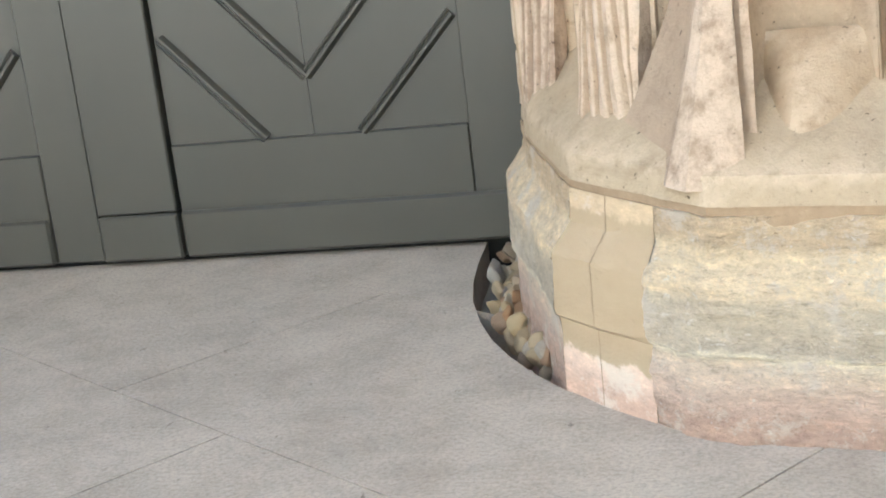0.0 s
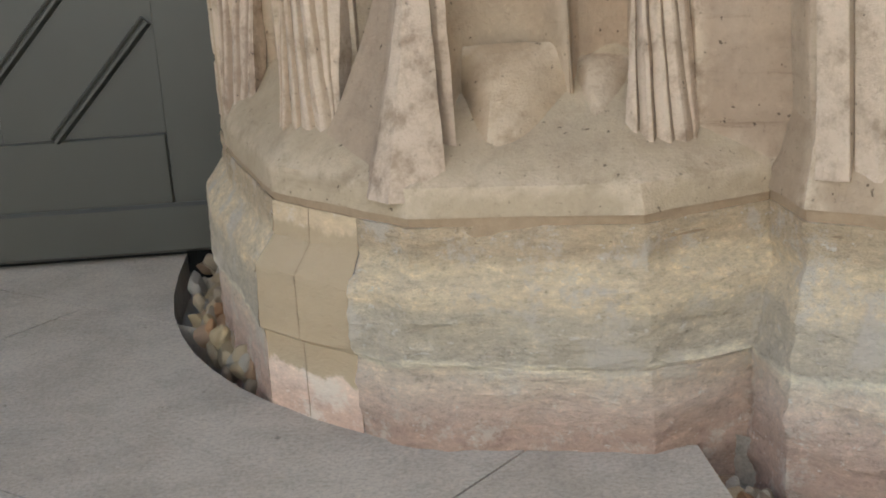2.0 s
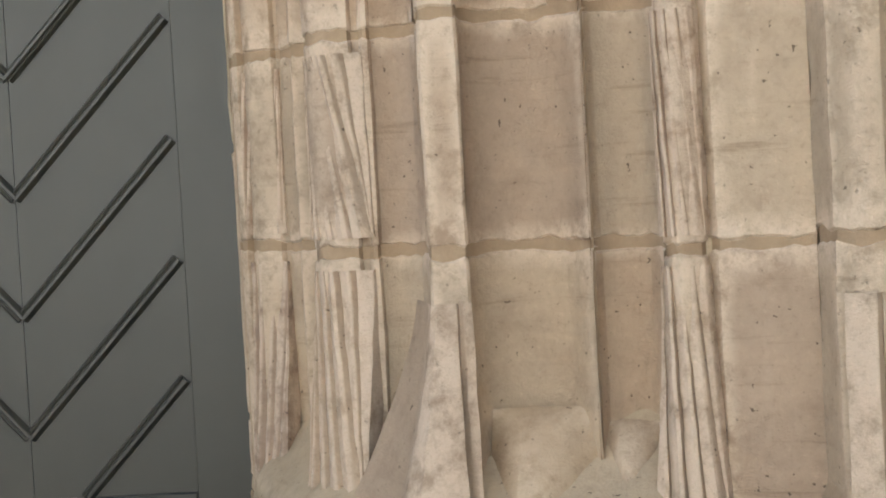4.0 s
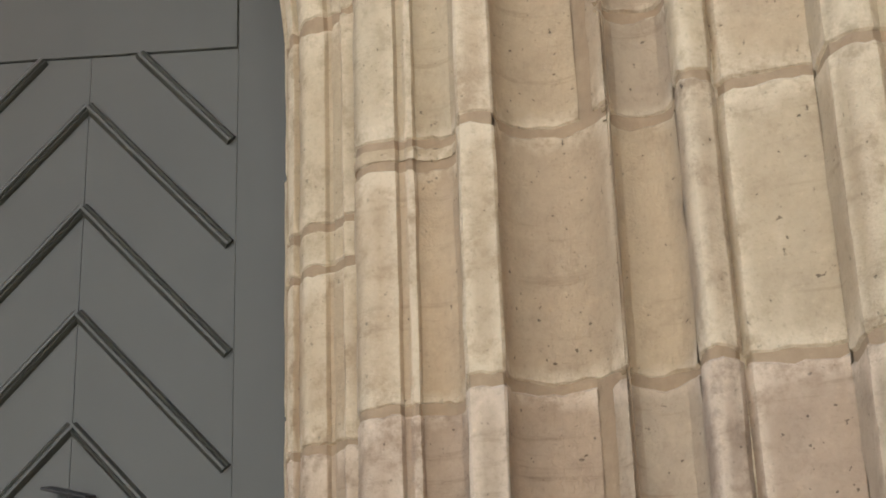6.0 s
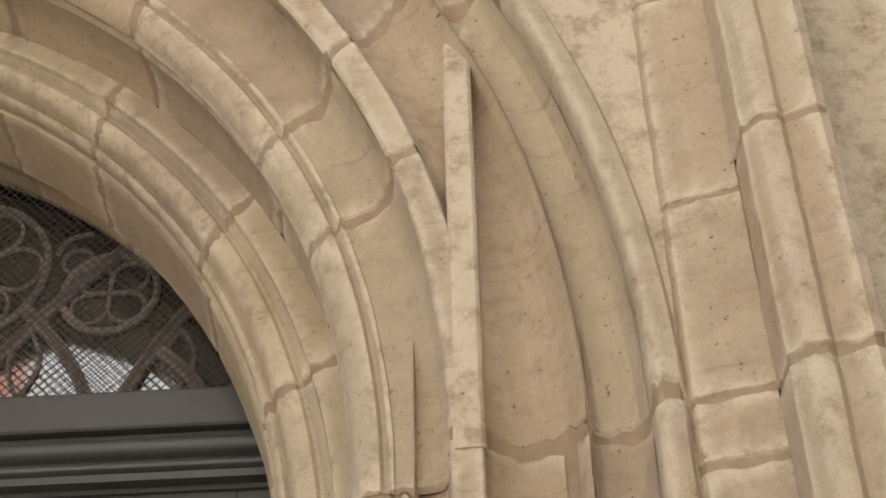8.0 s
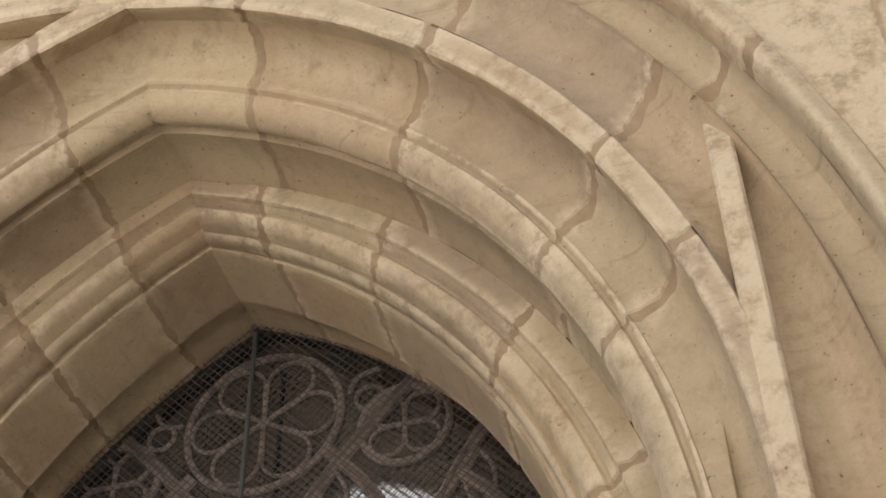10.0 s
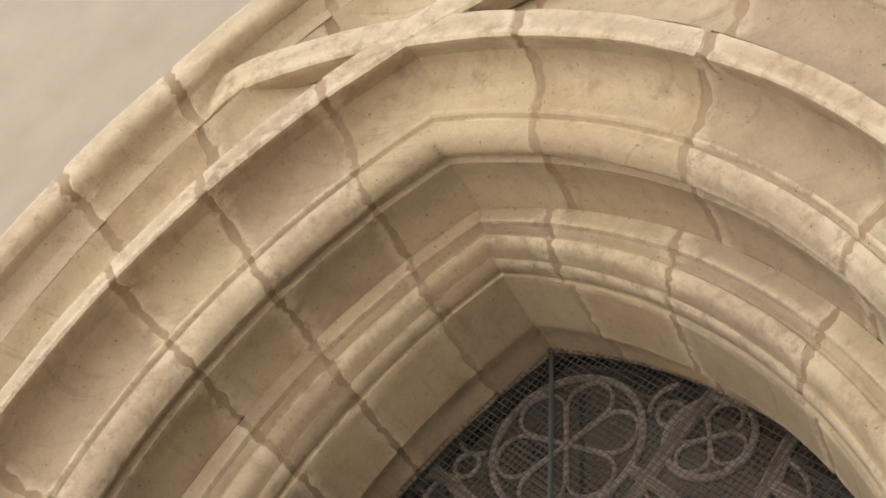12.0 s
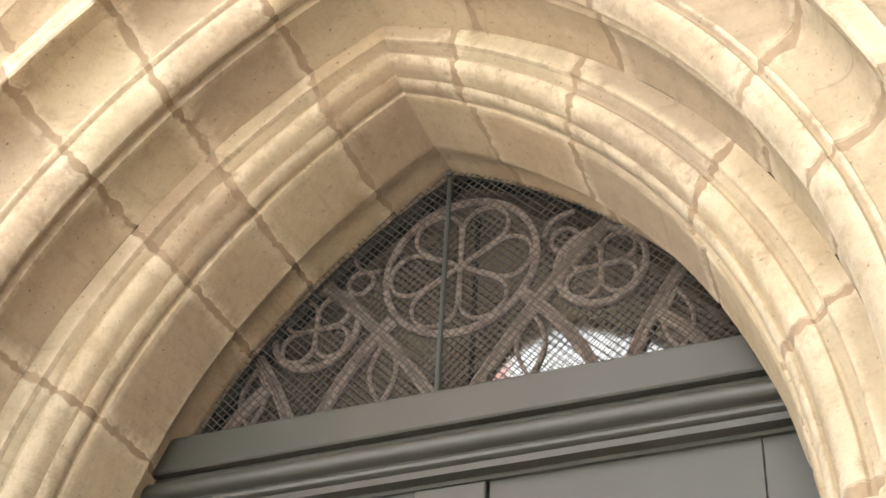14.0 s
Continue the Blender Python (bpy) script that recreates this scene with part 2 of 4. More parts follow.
def pebble_material():
    m, nt, b = material("pebble", (0.35, 0.27, 0.18), 0.85)
    info = nt.nodes.new("ShaderNodeObjectInfo")
    c = ramp_node(nt, info.outputs["Random"], ((0.0, (0.36, 0.30, 0.22)), (0.25, (0.42, 0.33, 0.19)), (0.45, (0.30, 0.28, 0.25)),
                                               (0.65, (0.50, 0.44, 0.33)), (0.8, (0.34, 0.19, 0.09)), (1.0, (0.25, 0.21, 0.16))))
    n = noise_node(nt, 45, 6, 0.7)
    w = ramp_node(nt, n.outputs[0], ((0.3, (0.6, 0.58, 0.55)), (0.7, (1.25, 1.22, 1.18))))
    c2 = mix_node(nt, "MULTIPLY", 0.9, c.outputs[0], w.outputs[0])
    nt.links.new(c2.outputs[2], b.inputs["Base Color"])
    bump_node(nt, b, ((n.outputs[0], 0.6),), 0.004)
    return m


PEBBLE = pebble_material()


# ---- mesh helpers ----
def mesh_of(name, verts, faces, mat, sharp=35):
    me = bpy.data.meshes.new(name)
    me.from_pydata([tuple(v) for v in verts], [], faces)
    bm = bmesh.new()
    bm.from_mesh(me)
    bmesh.ops.recalc_face_normals(bm, faces=bm.faces)
    bm.to_mesh(me)
    bm.free()
    me.materials.append(mat)
    if sharp:
        me.polygons.foreach_set("use_smooth", [True] * len(me.polygons))
        me.set_sharp_from_angle(angle=radians(sharp))
    return me


def part(name, data, mat, parent, label=""):
    """Links a mesh or a bmesh as one mesh object under a thing or a part."""
    if isinstance(data, bmesh.types.BMesh):
        me = bpy.data.meshes.new(name)
        data.to_mesh(me)
        data.free()
        me.materials.append(mat)
        data = me
    ob = new(name, data)
    ob.parent = parent
    if label:
        ob["label"] = label
    return ob


def thing(name, label, category="", kind="", group="", at=(0, 0, 0)):
    ob = new(name)
    ob.location = at
    return tagged(ob, label, category, group, kind)


def box(lo, hi, bevel=0.0, segments=1):
    bm = bmesh.new()
    c = [(a + b) / 2 for a, b in zip(lo, hi)]
    s = [abs(b - a) for a, b in zip(lo, hi)]
    bmesh.ops.create_cube(bm, size=1, matrix=Matrix.Translation(c) @ Matrix.Diagonal((*s, 1)))
    if bevel:
        bmesh.ops.bevel(bm, geom=bm.edges[:], offset=bevel, segments=segments, affect="EDGES", profile=0.5)
    return bm


def prism(outline, y0, y1, bevel=0.0):
    """A plate of an x-z outline between two depths."""
    bm = bmesh.new()
    a = [bm.verts.new((x, y0, z)) for x, z in outline]
    b = [bm.verts.new((x, y1, z)) for x, z in outline]
    n = len(outline)
    bm.faces.new(a)
    bm.faces.new(b[::-1])
    for i in range(n):
        bm.faces.new((a[i], b[i], b[(i + 1) % n], a[(i + 1) % n]))
    bmesh.ops.recalc_face_normals(bm, faces=bm.faces[:])
    if bevel:
        bmesh.ops.bevel(bm, geom=[e for e in bm.edges if abs(e.verts[0].co.y - e.verts[1].co.y) < 1e-6 and e.verts[0].co.y < max(y0, y1) - 1e-6],
                        offset=bevel, segments=1, affect="EDGES")
    return bm


def ribbon(points, section, closed=False):
    """Sweeps a small section (offset in the x-z plane, depth y) along a line in the x-z plane."""
    n, k = len(points), len(section)
    verts, faces = [], []
    for i, (x, z) in enumerate(points):
        a = points[(i - 1) % n] if closed or i else points[0]
        b = points[(i + 1) % n] if closed or i < n - 1 else points[-1]
        tx, tz = b[0] - a[0], b[1] - a[1]
        l = math.hypot(tx, tz) or 1
        nx, nz = -tz / l, tx / l
        verts += [(x + nx * o, y, z + nz * o) for o, y in section]
    for i in range(n if closed else n - 1):
        for j in range(k):
            p, q = i * k, ((i + 1) % n) * k
            faces.append((p + j, p + (j + 1) % k, q + (j + 1) % k, q + j))
    if not closed:
        faces += [tuple(range(k)), tuple(range((n - 1) * k, n * k))[::-1]]
    return verts, faces


def arc_points(cx, cz, r, a0, a1, n):
    return [(cx + r * math.cos(radians(a0 + (a1 - a0) * i / n)), cz + r * math.sin(radians(a0 + (a1 - a0) * i / n))) for i in range(n + 1)]


def box_mesh(lo, hi, mat):
    bm = box(lo, hi)
    me = bpy.data.meshes.new("box")
    bm.to_mesh(me)
    bm.free()
    me.materials.append(mat)
    return me


# ---- the splayed portal: a profile swept up the jamb and over the two-centred arch ----
SPRING = 1.95
APEX = ((0.70, 3.25), (0.82, 3.28), (0.87, 3.295), (1.037, 3.385), (1.19, 3.55), (1.388, 3.93), (1.472, 4.05), (1.56, 4.28), (2.4, 5.9))


def lerp_table(table, x):
    for (a, va), (b, vb) in zip(table, table[1:]):
        if x <= b:
            return va + (vb - va) * (x - a) / (b - a)
    return table[-1][1]


def left_span(x):
    return x * lerp_table(((0.7, 0.915), (1.04, 0.89), (1.2, 0.94), (1.4, 0.90), (1.56, 1.0), (2.4, 1.0)), x)


def sweep_point(x, y, q, side):
    """q up to SPRING is a height on the jamb; beyond it SPRING + the share of the arc up to the apex."""
    if side == 2:
        return (x, y, q)
    if side < 0:
        x0, x = x, left_span(x)
    else:
        x0 = x
    if q <= SPRING:
        return (side * x, y, q)
    h = lerp_table(APEX, x0) - SPRING
    r = (x * x + h * h) / (2 * x)
    cx = x - r
    top = math.atan2(h, -cx)
    a = top * (q - SPRING)
    return (side * (cx + r * math.cos(a)), y, SPRING + r * math.sin(a))


def normals_of(profile):
    out = []
    for i in range(len(profile)):
        a, b = profile[max(0, i - 1)], profile[min(len(profile) - 1, i + 1)]
        tx, ty = b[0] - a[0], b[1] - a[1]
        l = math.hypot(tx, ty) or 1
        out.append((ty / l, -tx / l))
    return out


def dense(profile, step=0.022):
    out = [profile[0]]
    for a, b in zip(profile, profile[1:]):
        n = max(1, round(math.hypot(b[0] - a[0], b[1] - a[1]) / step))
        out += [(a[0] + (b[0] - a[0]) * i / n, a[1] + (b[1] - a[1]) * i / n) for i in range(1, n + 1)]
    return out


def stone_sweep(name, profile, q0, q1, side, gap=0.0058, rough=0.0016, mat=None):
    """One block of the moulding, with ragged, rounded arrises at its two joints and a body behind its face."""
    prof = dense(profile, 0.013)
    nor = normals_of(prof)
    span = (min(q1, SPRING) - min(q0, SPRING)) + (max(q1, SPRING) - max(q0, SPRING)) * 1.5
    m = max(4, round(span / 0.035))
    inner = [q0 + (q1 - q0) * i / m for i in range(m + 1)]
    g = gap if q0 < SPRING else gap / 1.5
    rings = [(q0 + g, -0.010), (q0 + g, -0.004), (q0 + g * 1.7, 0.0)] + [(q, 0.0) for q in inner[1:-1]]
    crown = q1 >= SPRING + 0.999
    rings += [(q1 + 0.002, 0.0)] if crown else [(q1 - g * 1.7, 0.0), (q1 - g, -0.004), (q1 - g, -0.010)]
    verts, faces = [], []
    k = len(prof)
    seed = random.random() * 50
    for ri, (q, out) in enumerate(rings):
        for i, (x, y) in enumerate(prof):
            d = out
            w = noise.noise(Vector((x * 14 + seed, y * 14, q * 14)))
            d += rough * w * 1.5 + rough * noise.noise(Vector((x * 45, y * 45 + seed, q * 45)))
            qq = q
            if ri in (0, 1, 2):
                qq += 0.005 * noise.noise(Vector((x * 30 + seed, y * 30, 3.1))) + 0.0045 * noise.noise(Vector((x * 90, y * 90, seed)))
            elif ri >= len(rings) - 3 and not crown:
                qq += 0.005 * noise.noise(Vector((x * 30 - seed, y * 30, 7.7))) + 0.0045 * noise.noise(Vector((x * 90, y * 90, -seed)))
            verts.append(sweep_point(x + nor[i][0] * d, y + nor[i][1] * d, qq, side))
    for r in range(len(rings) - 1):
        for i in range(k - 1):
            faces.append((r * k + i, r * k + i + 1, (r + 1) * k + i + 1, (r + 1) * k + i))
    return mesh_of(name, verts, faces, mat or STONE, 26)


def mortar_sweep(profile, q0, q1, side, depth=0.0028):
    prof = dense(profile, 0.03)
    nor = normals_of(prof)
    qs = [q0 + (q1 - q0) * i / 30 for i in range(31)]
    k = len(prof)
    verts = [sweep_point(x - n[0] * depth, y - n[1] * depth, q, side) for q in qs for (x, y), n in zip(prof, nor)]
    faces = [(r * k + i, r * k + i + 1, (r + 1) * k + i + 1, (r + 1) * k + i) for r in range(len(qs) - 1) for i in range(k - 1)]
    return mesh_of("mortar", verts, faces, MORTAR, 38)


def bulge(a, b, amount, n=7):
    """A roll (amount > 0) or a hollow (amount < 0) between two plan points."""
    nx, ny = normals_of([a, b])[0]
    return [(a[0] + (b[0] - a[0]) * i / n + nx * amount * math.sin(math.pi * i / n), a[1] + (b[1] - a[1]) * i / n + ny * amount * math.sin(math.pi * i / n)) for i in range(n + 1)]


REVEAL = [(0.905, 0.035), (0.894, 0.004)] + bulge((0.893, 0.0), (0.859, -0.100), -0.014, 5) + [(0.853, -0.106), (0.869, -0.284), (0.874, -0.292)]
INNER = [(0.874, -0.292), (0.884, -0.294), (0.886, -0.300)] + bulge((0.882, -0.306), (0.894, -0.346), 0.006, 4) + [(0.903, -0.340), (0.905, -0.348)]
INNER += bulge((0.906, -0.352), (0.954, -0.394), 0.013, 6) + [(0.961, -0.389), (0.967, -0.392), (0.972, -0.402), (0.984, -0.412), (0.988, -0.426), (1.046, -0.434)]
ROLL_LOW = [(1.046, -0.434)] + bulge((1.047, -0.45), (1.042, -0.595), -0.010, 5) + [(1.054, -0.604), (1.054, -0.624), (1.036, -0.630)]
ROLL = ROLL_LOW + bulge((1.033, -0.638), (1.098, -0.698), 0.022, 9) + [(1.103, -0.690), (1.110, -0.692), (1.116, -0.700), (1.124, -0.700), (1.128, -0.690)] + bulge((1.131, -0.689), (1.178, -0.700), -0.008, 5) + [(1.186, -0.722)]
# over the springing the strip is gone: a flattened roll, a small arris and a wide hollow
ROLL_ARCH = ROLL_LOW + bulge((1.033, -0.638), (1.082, -0.690), 0.011, 7) + [(1.088, -0.682), (1.092, -0.684), (1.098, -0.696), (1.104, -0.697)] + bulge((1.106, -0.693), (1.203, -0.782), -0.042, 9)
FILLET = [(1.186, -0.722), (1.193, -0.838), (1.197, -0.844), (1.238, -0.846), (1.2415, -0.842)]
FILLET_ARCH = [(1.203, -0.782), (1.192, -0.838), (1.196, -0.844), (1.238, -0.846), (1.2415, -0.842)]
HOLLOW = [(1.2415, -0.842), (1.247, -0.806), (1.253, -0.793), (1.264, -0.779), (1.280, -0.769), (1.300, -0.764), (1.320, -0.764), (1.340, -0.771), (1.358, -0.784), (1.372, -0.804), (1.384, -0.832), (1.390, -0.840)]
HOLLOW_B = [(1.390, -0.840), (1.396, -0.818), (1.404, -0.808), (1.420, -0.802), (1.436, -0.801), (1.450, -0.805), (1.462, -0.814), (1.470, -0.830), (1.474, -0.852)]
ROD = [(1.474, -0.852)] + bulge((1.473, -0.880), (1.514, -0.902), 0.020, 8) + [(1.522, -0.885)]
FACE = [(1.522, -0.885), (1.530, -0.904), (1.576, -0.920), (1.600, -0.924), (1.636, -0.936)]
PILASTER = [(1.636, -0.936), (1.640, -1.005)] + bulge((1.648, -1.013), (1.690, -1.036), 0.010, 5) + [(1.700, -1.026), (1.745, -1.051), (1.760, -1.04), (1.768, -0.98)]

LEFT_JOINTS = (0.12, 0.35, 0.58, 0.717, 0.886)
ORDERS = (
    ("reveal", REVEAL, (0.40, 0.83, 1.36, 1.78), (0.16, 0.43, 0.70, 0.88)),
    ("inner", INNER, (0.672, 0.961, 1.282, 1.571, 1.643), (0.035, 0.23, 0.46, 0.70, 0.895)),
    ("roll", ROLL, (0.663, 0.946, 1.261, 1.612, 1.645), (0.0, 0.268, 0.396, 0.64, 0.857)),
    ("fillet", FILLET, (0.66, 0.949, 1.259, 1.61), (0.005, 0.25, 0.38, 0.62, 0.86)),
    ("hollow", HOLLOW, (0.662, 0.949, 1.262, 1.617), (0.008, 0.40, 0.63, 0.86)),
    ("hollow_b", HOLLOW_B, (0.66, 0.95, 1.256, 1.607, 1.763), (0.004, 0.36, 0.60, 0.86)),
    ("rod", ROD, (0.652, 0.953, 1.259, 1.622), (0.008, 0.33, 0.52, 0.70, 0.90)),
)
FOOT = 0.30


def portal_half(side, owner):
    for name, prof, zs, arcs in ORDERS:
        q1 = SPRING + 1
        over = {"roll": ROLL_ARCH, "fillet": FILLET_ARCH}.get(name, prof)
        part("mortar", mortar_sweep(prof, FOOT if side > 0 else -0.07, SPRING, side), MORTAR, owner, "brown lime mortar bed")
        part("mortar", mortar_sweep(over, SPRING, q1, side), MORTAR, owner, "brown lime mortar bed")
        marks = [FOOT, *zs, *[SPRING + a for a in arcs], q1]
        if side < 0:
            marks = [-0.07, 0.30, *zs, *[SPRING + a for a in LEFT_JOINTS], q1]
        for a, b in zip(marks, marks[1:]):
            mat = STONE_GREY if (b < 1.3 and side > 0) else STONE
            if name == "hollow" and side > 0 and (0.94 < a < 0.95 or 1.61 < a < 1.62):
                for piece in (prof[:9], prof[9:]):
                    trim = [piece[0]] + piece[1:]
                    part("stone", stone_sweep("stone", trim[:-1] + [tuple(0.75 * t + 0.25 * u for t, u in zip(trim[-1], trim[-2]))], a, b, side, mat=mat), mat, owner)
                continue
            part("stone", stone_sweep("stone", over if a >= SPRING - 0.02 else prof, a, b, side, mat=mat), mat, owner)


portal = thing("portal_arch", "pointed late gothic stone portal with deep moulded jambs", "portal", "structure")
portal_half(1, portal)
part("mortar", mesh_of("mortar", [(x, y, SPRING) for x, y in ROLL + [(1.24, -0.60), (1.10, -0.45)]], [tuple(range(len(ROLL) + 2))], MORTAR, 0), MORTAR, portal)
portal_half(-1, portal)


def crossing_rib(side):
    """The strip of one half runs on past the apex, crosses its partner and dies in the outer hollow."""
    prof = dense([(1.206, -0.775), (1.195, -0.840), (1.199, -0.848), (1.238, -0.851), (1.2435, -0.846), (1.247, -0.775)], 0.02)
    k, n = len(prof), 16
    verts = []
    for i in range(n + 1):
        q = SPRING + 0.997 + 0.33 * i / n
        sink = 0.10 * max(0.0, (i / n - 0.6) / 0.4) ** 2
        verts += [sweep_point(x, y + sink, q, side) for x, y in prof]
    faces = [(r * k + i, r * k + i + 1, (r + 1) * k + i + 1, (r + 1) * k + i) for r in range(n) for i in range(k - 1)]
    part("rib", mesh_of("rib", verts, faces, STONE, 30), STONE, portal, "moulded strip crossing over the apex")


crossing_rib(1)
crossing_rib(-1)


def straight(owner, prof, marks, label=""):
    """Upright mouldings that do not follow the arch."""
    dense_prof = dense(prof, 0.03)
    nor = normals_of(dense_prof)
    k = len(dense_prof)
    verts = [(x - n[0] * 0.0035, y - n[1] * 0.0035, z) for z in (marks[0], marks[-1]) for (x, y), n in zip(dense_prof, nor)]
    part("mortar", mesh_of("mortar", verts, [(i, i + 1, k + i + 1, k + i) for i in range(k - 1)], MORTAR, 38), MORTAR, owner)
    for a, b in zip(marks, marks[1:]):
        mat = STONE_GREY if b < 1.35 else STONE
        part("stone", stone_sweep("stone", prof, a, b, 2, mat=mat), mat, owner, label)


straight(portal, FACE, (FOOT, 0.654, 0.961, 1.25, 1.605, 1.847, 1.95, 2.30, 2.75, 3.2, 3.7))
straight(portal, PILASTER, (FOOT, 0.66, 0.948, 1.238, 1.595, 1.937, 2.35, 2.8, 3.3, 3.7))


def blade(owner, outline, z0, z1, tip):
    """An upright rib that dies into the hollow behind it: its top is cut on a slant."""
    n, rows_ = len(outline), 14
    verts, faces = [], []
    for r in range(rows_ + 1):
        z = z0 + (z1 - z0) * r / rows_
        s = min(1.0, (z1 - z) / tip)
        for x, y in outline:
            verts.append((x + 0.0012 * noise.noise(Vector((x * 40, y * 40, z * 14))), y * s + (outline[0][1] + 0.02) * (1 - s) if s < 1 else y, z))
    for r in range(rows_):
        for i in range(n):
            faces.append((r * n + i, r * n + (i + 1) % n, (r + 1) * n + (i + 1) % n, (r + 1) * n + i))
    faces += [tuple(range(n)), tuple(range(rows_ * n, (rows_ + 1) * n))[::-1]]
    part("rib", mesh_of("rib", verts, faces, STONE, 30), STONE, owner)


blade(portal, [(1.196, -0.72), (1.198, -0.842), (1.204, -0.848), (1.238, -0.850), (1.2435, -0.845), (1.247, -0.72)], 1.93, 3.20, 0.55)
blade(portal, [(1.128, -0.66), (1.135, -0.712), (1.142, -0.66)], 1.93, 2.50, 0.35)
blade(portal, [(1.382, -0.76), (1.390, -0.834), (1.397, -0.76)], 1.93, 2.46, 0.40)


# ---- wall round the portal ----
def portal_wall(side):
    qs = [-0.08, 0.6, 1.2, SPRING] + [SPRING + i / 26 for i in range(1, 27)]
    y = -0.885
    inner, outer = [], []
    for q in qs:
        x, _, z = sweep_point(1.515, y, q, side)
        inner.append((x, z))
        share = q - SPRING
        # the east side runs on out of view to shade the ground there
        far = 9.0 if side > 0 else 4.5
        outer.append((side * far, z) if share <= 0 else (side * far, SPRING + 8.1 * share) if share <= 0.5 else (side * far * (1 - share) * 2, 6.0))
    n = len(qs)
    verts = [(x, yy, z) for yy in (y, y + 0.4) for line in (inner, outer) for x, z in line]
    faces = []
    for i in range(n - 1):
        faces.append((i, i + 1, n + i + 1, n + i))
        faces.append((2 * n + i, 3 * n + i, 3 * n + i + 1, 2 * n + i + 1))
        faces.append((i, 2 * n + i, 2 * n + i + 1, i + 1))
    return mesh_of("wall", verts, faces, STONE if side > 0 else PLASTER, 30)


for side_, nm in ((1, "wall_east"), (-1, "wall_west")):
    ob = new(nm, portal_wall(side_))
    tagged(ob, "smooth warm sandstone church wall beside the portal" if side_ > 0 else "warm cream lime plaster church wall round the portal", "wall", "", "structure")

core = new("wall_core", mesh_of("wall_core", [(x, y, z) for x in (1.12, 8.9) for y in (0.30, -0.36) for z in (-0.1, 2.2)],
                                [(0, 1, 3, 2), (4, 6, 7, 5), (0, 2, 6, 4), (1, 5, 7, 3), (0, 4, 5, 1), (2, 3, 7, 6)], PLASTER, 0))
tagged(core, "plain masonry body behind the moulded jamb", "wall", "", "structure")


# ---- ground ----
EDGE = [(0.730, 0.02), (0.737, -0.12), (0.749, -0.24), (0.768, -0.35), (0.799, -0.457), (0.832, -0.545), (0.870, -0.62), (0.916, -0.695), (0.970, -0.765),
        (1.030, -0.822), (1.09, -0.864), (1.142, -0.904), (1.22, -0.942), (1.31, -0.969), (1.40, -0.988), (1.504, -1.0), (1.520, -1.171), (1.60, -1.40), (1.85, -1.62), (2.6, -1.9), (6, -2.6)]
FLOOR = EDGE + [(6, -4), (-5, -4), (-5, 0.02)]


def cut(poly, px, py, nx, ny, gap=0.0015):
    """The part of a polygon on the side to which the normal points."""
    out = []
    for (ax, ay), (bx, by) in zip(poly, poly[1:] + poly[:1]):
        da = (ax - px) * nx + (ay - py) * ny - gap
        db = (bx - px) * nx + (by - py) * ny - gap
        if da >= 0:
            out.append((ax, ay))
        if da * db < 0:
            t = da / (da - db)
            out.append((ax + (bx - ax) * t, ay + (by - ay) * t))
    return out


def slab_mesh(poly):
    bm = bmesh.new()
    top = [bm.verts.new((x, y, 0)) for x, y in poly]
    low = [bm.verts.new((x, y, -0.075)) for x, y in poly]
    n = len(poly)
    bm.faces.new(top)
    for i in range(n):
        bm.faces.new((top[i], low[i], low[(i + 1) % n], top[(i + 1) % n]))
    bmesh.ops.recalc_face_normals(bm, faces=bm.faces[:])
    return bm


pavement = thing("pavement", "large pale grey granite slabs before the door", "pavement", "structure")
ground = new("ground", mesh_of("ground", [(-400, -400, -0.078), (400, -400, -0.078), (400, 400, -0.078), (-400, 400, -0.078)], [(0, 1, 2, 3)], PAVING, 0))
tagged(ground, "grey ground under and beyond the slabs", "ground", "", "structure")
pieces = []
NX, NY = -0.6, -0.8
row_edges = [-9.0, -0.689, -0.149, 0.391, 0.931, 1.471, 2.0, 2.6, 3.2, 9.0]
for r, (c0, c1) in enumerate(zip(row_edges, row_edges[1:])):
    strip = cut(cut(FLOOR, NX * c0, NY * c0, NX, NY), NX * c1, NY * c1, -NX, -NY)
    shift = (1.629, 1.10, 1.629, 0.95, 1.45, 0.8)[r % 6]
    ends = [-9.0] + [shift + 0.98 * j for j in range(-4, 4)] + [9.0]
    for e0, e1 in zip(ends, ends[1:]):
        if len(strip) < 3:
            continue
        p = cut(cut(strip, 0.8 * e0, -0.6 * e0, 0.8, -0.6), 0.8 * e1, -0.6 * e1, -0.8, 0.6)
        if len(p) >= 3:
            pieces.append(p)
for piece in pieces:
    part("slab", slab_mesh(piece), SLAB, pavement)


# ---- plinth ----
def even(line, step=0.02, like=None):
    """Cuts each stretch of a line into equal steps, as many as its partner line has."""
    ref = like or line
    out = [line[0]]
    for a, b, c, d in zip(line, line[1:], ref, ref[1:]):
        n = max(1, round(math.hypot(d[0] - c[0], d[1] - c[1]) / step))
        out += [(a[0] + (b[0] - a[0]) * i / n, a[1] + (b[1] - a[1]) * i / n) for i in range(1, n + 1)]
    return out


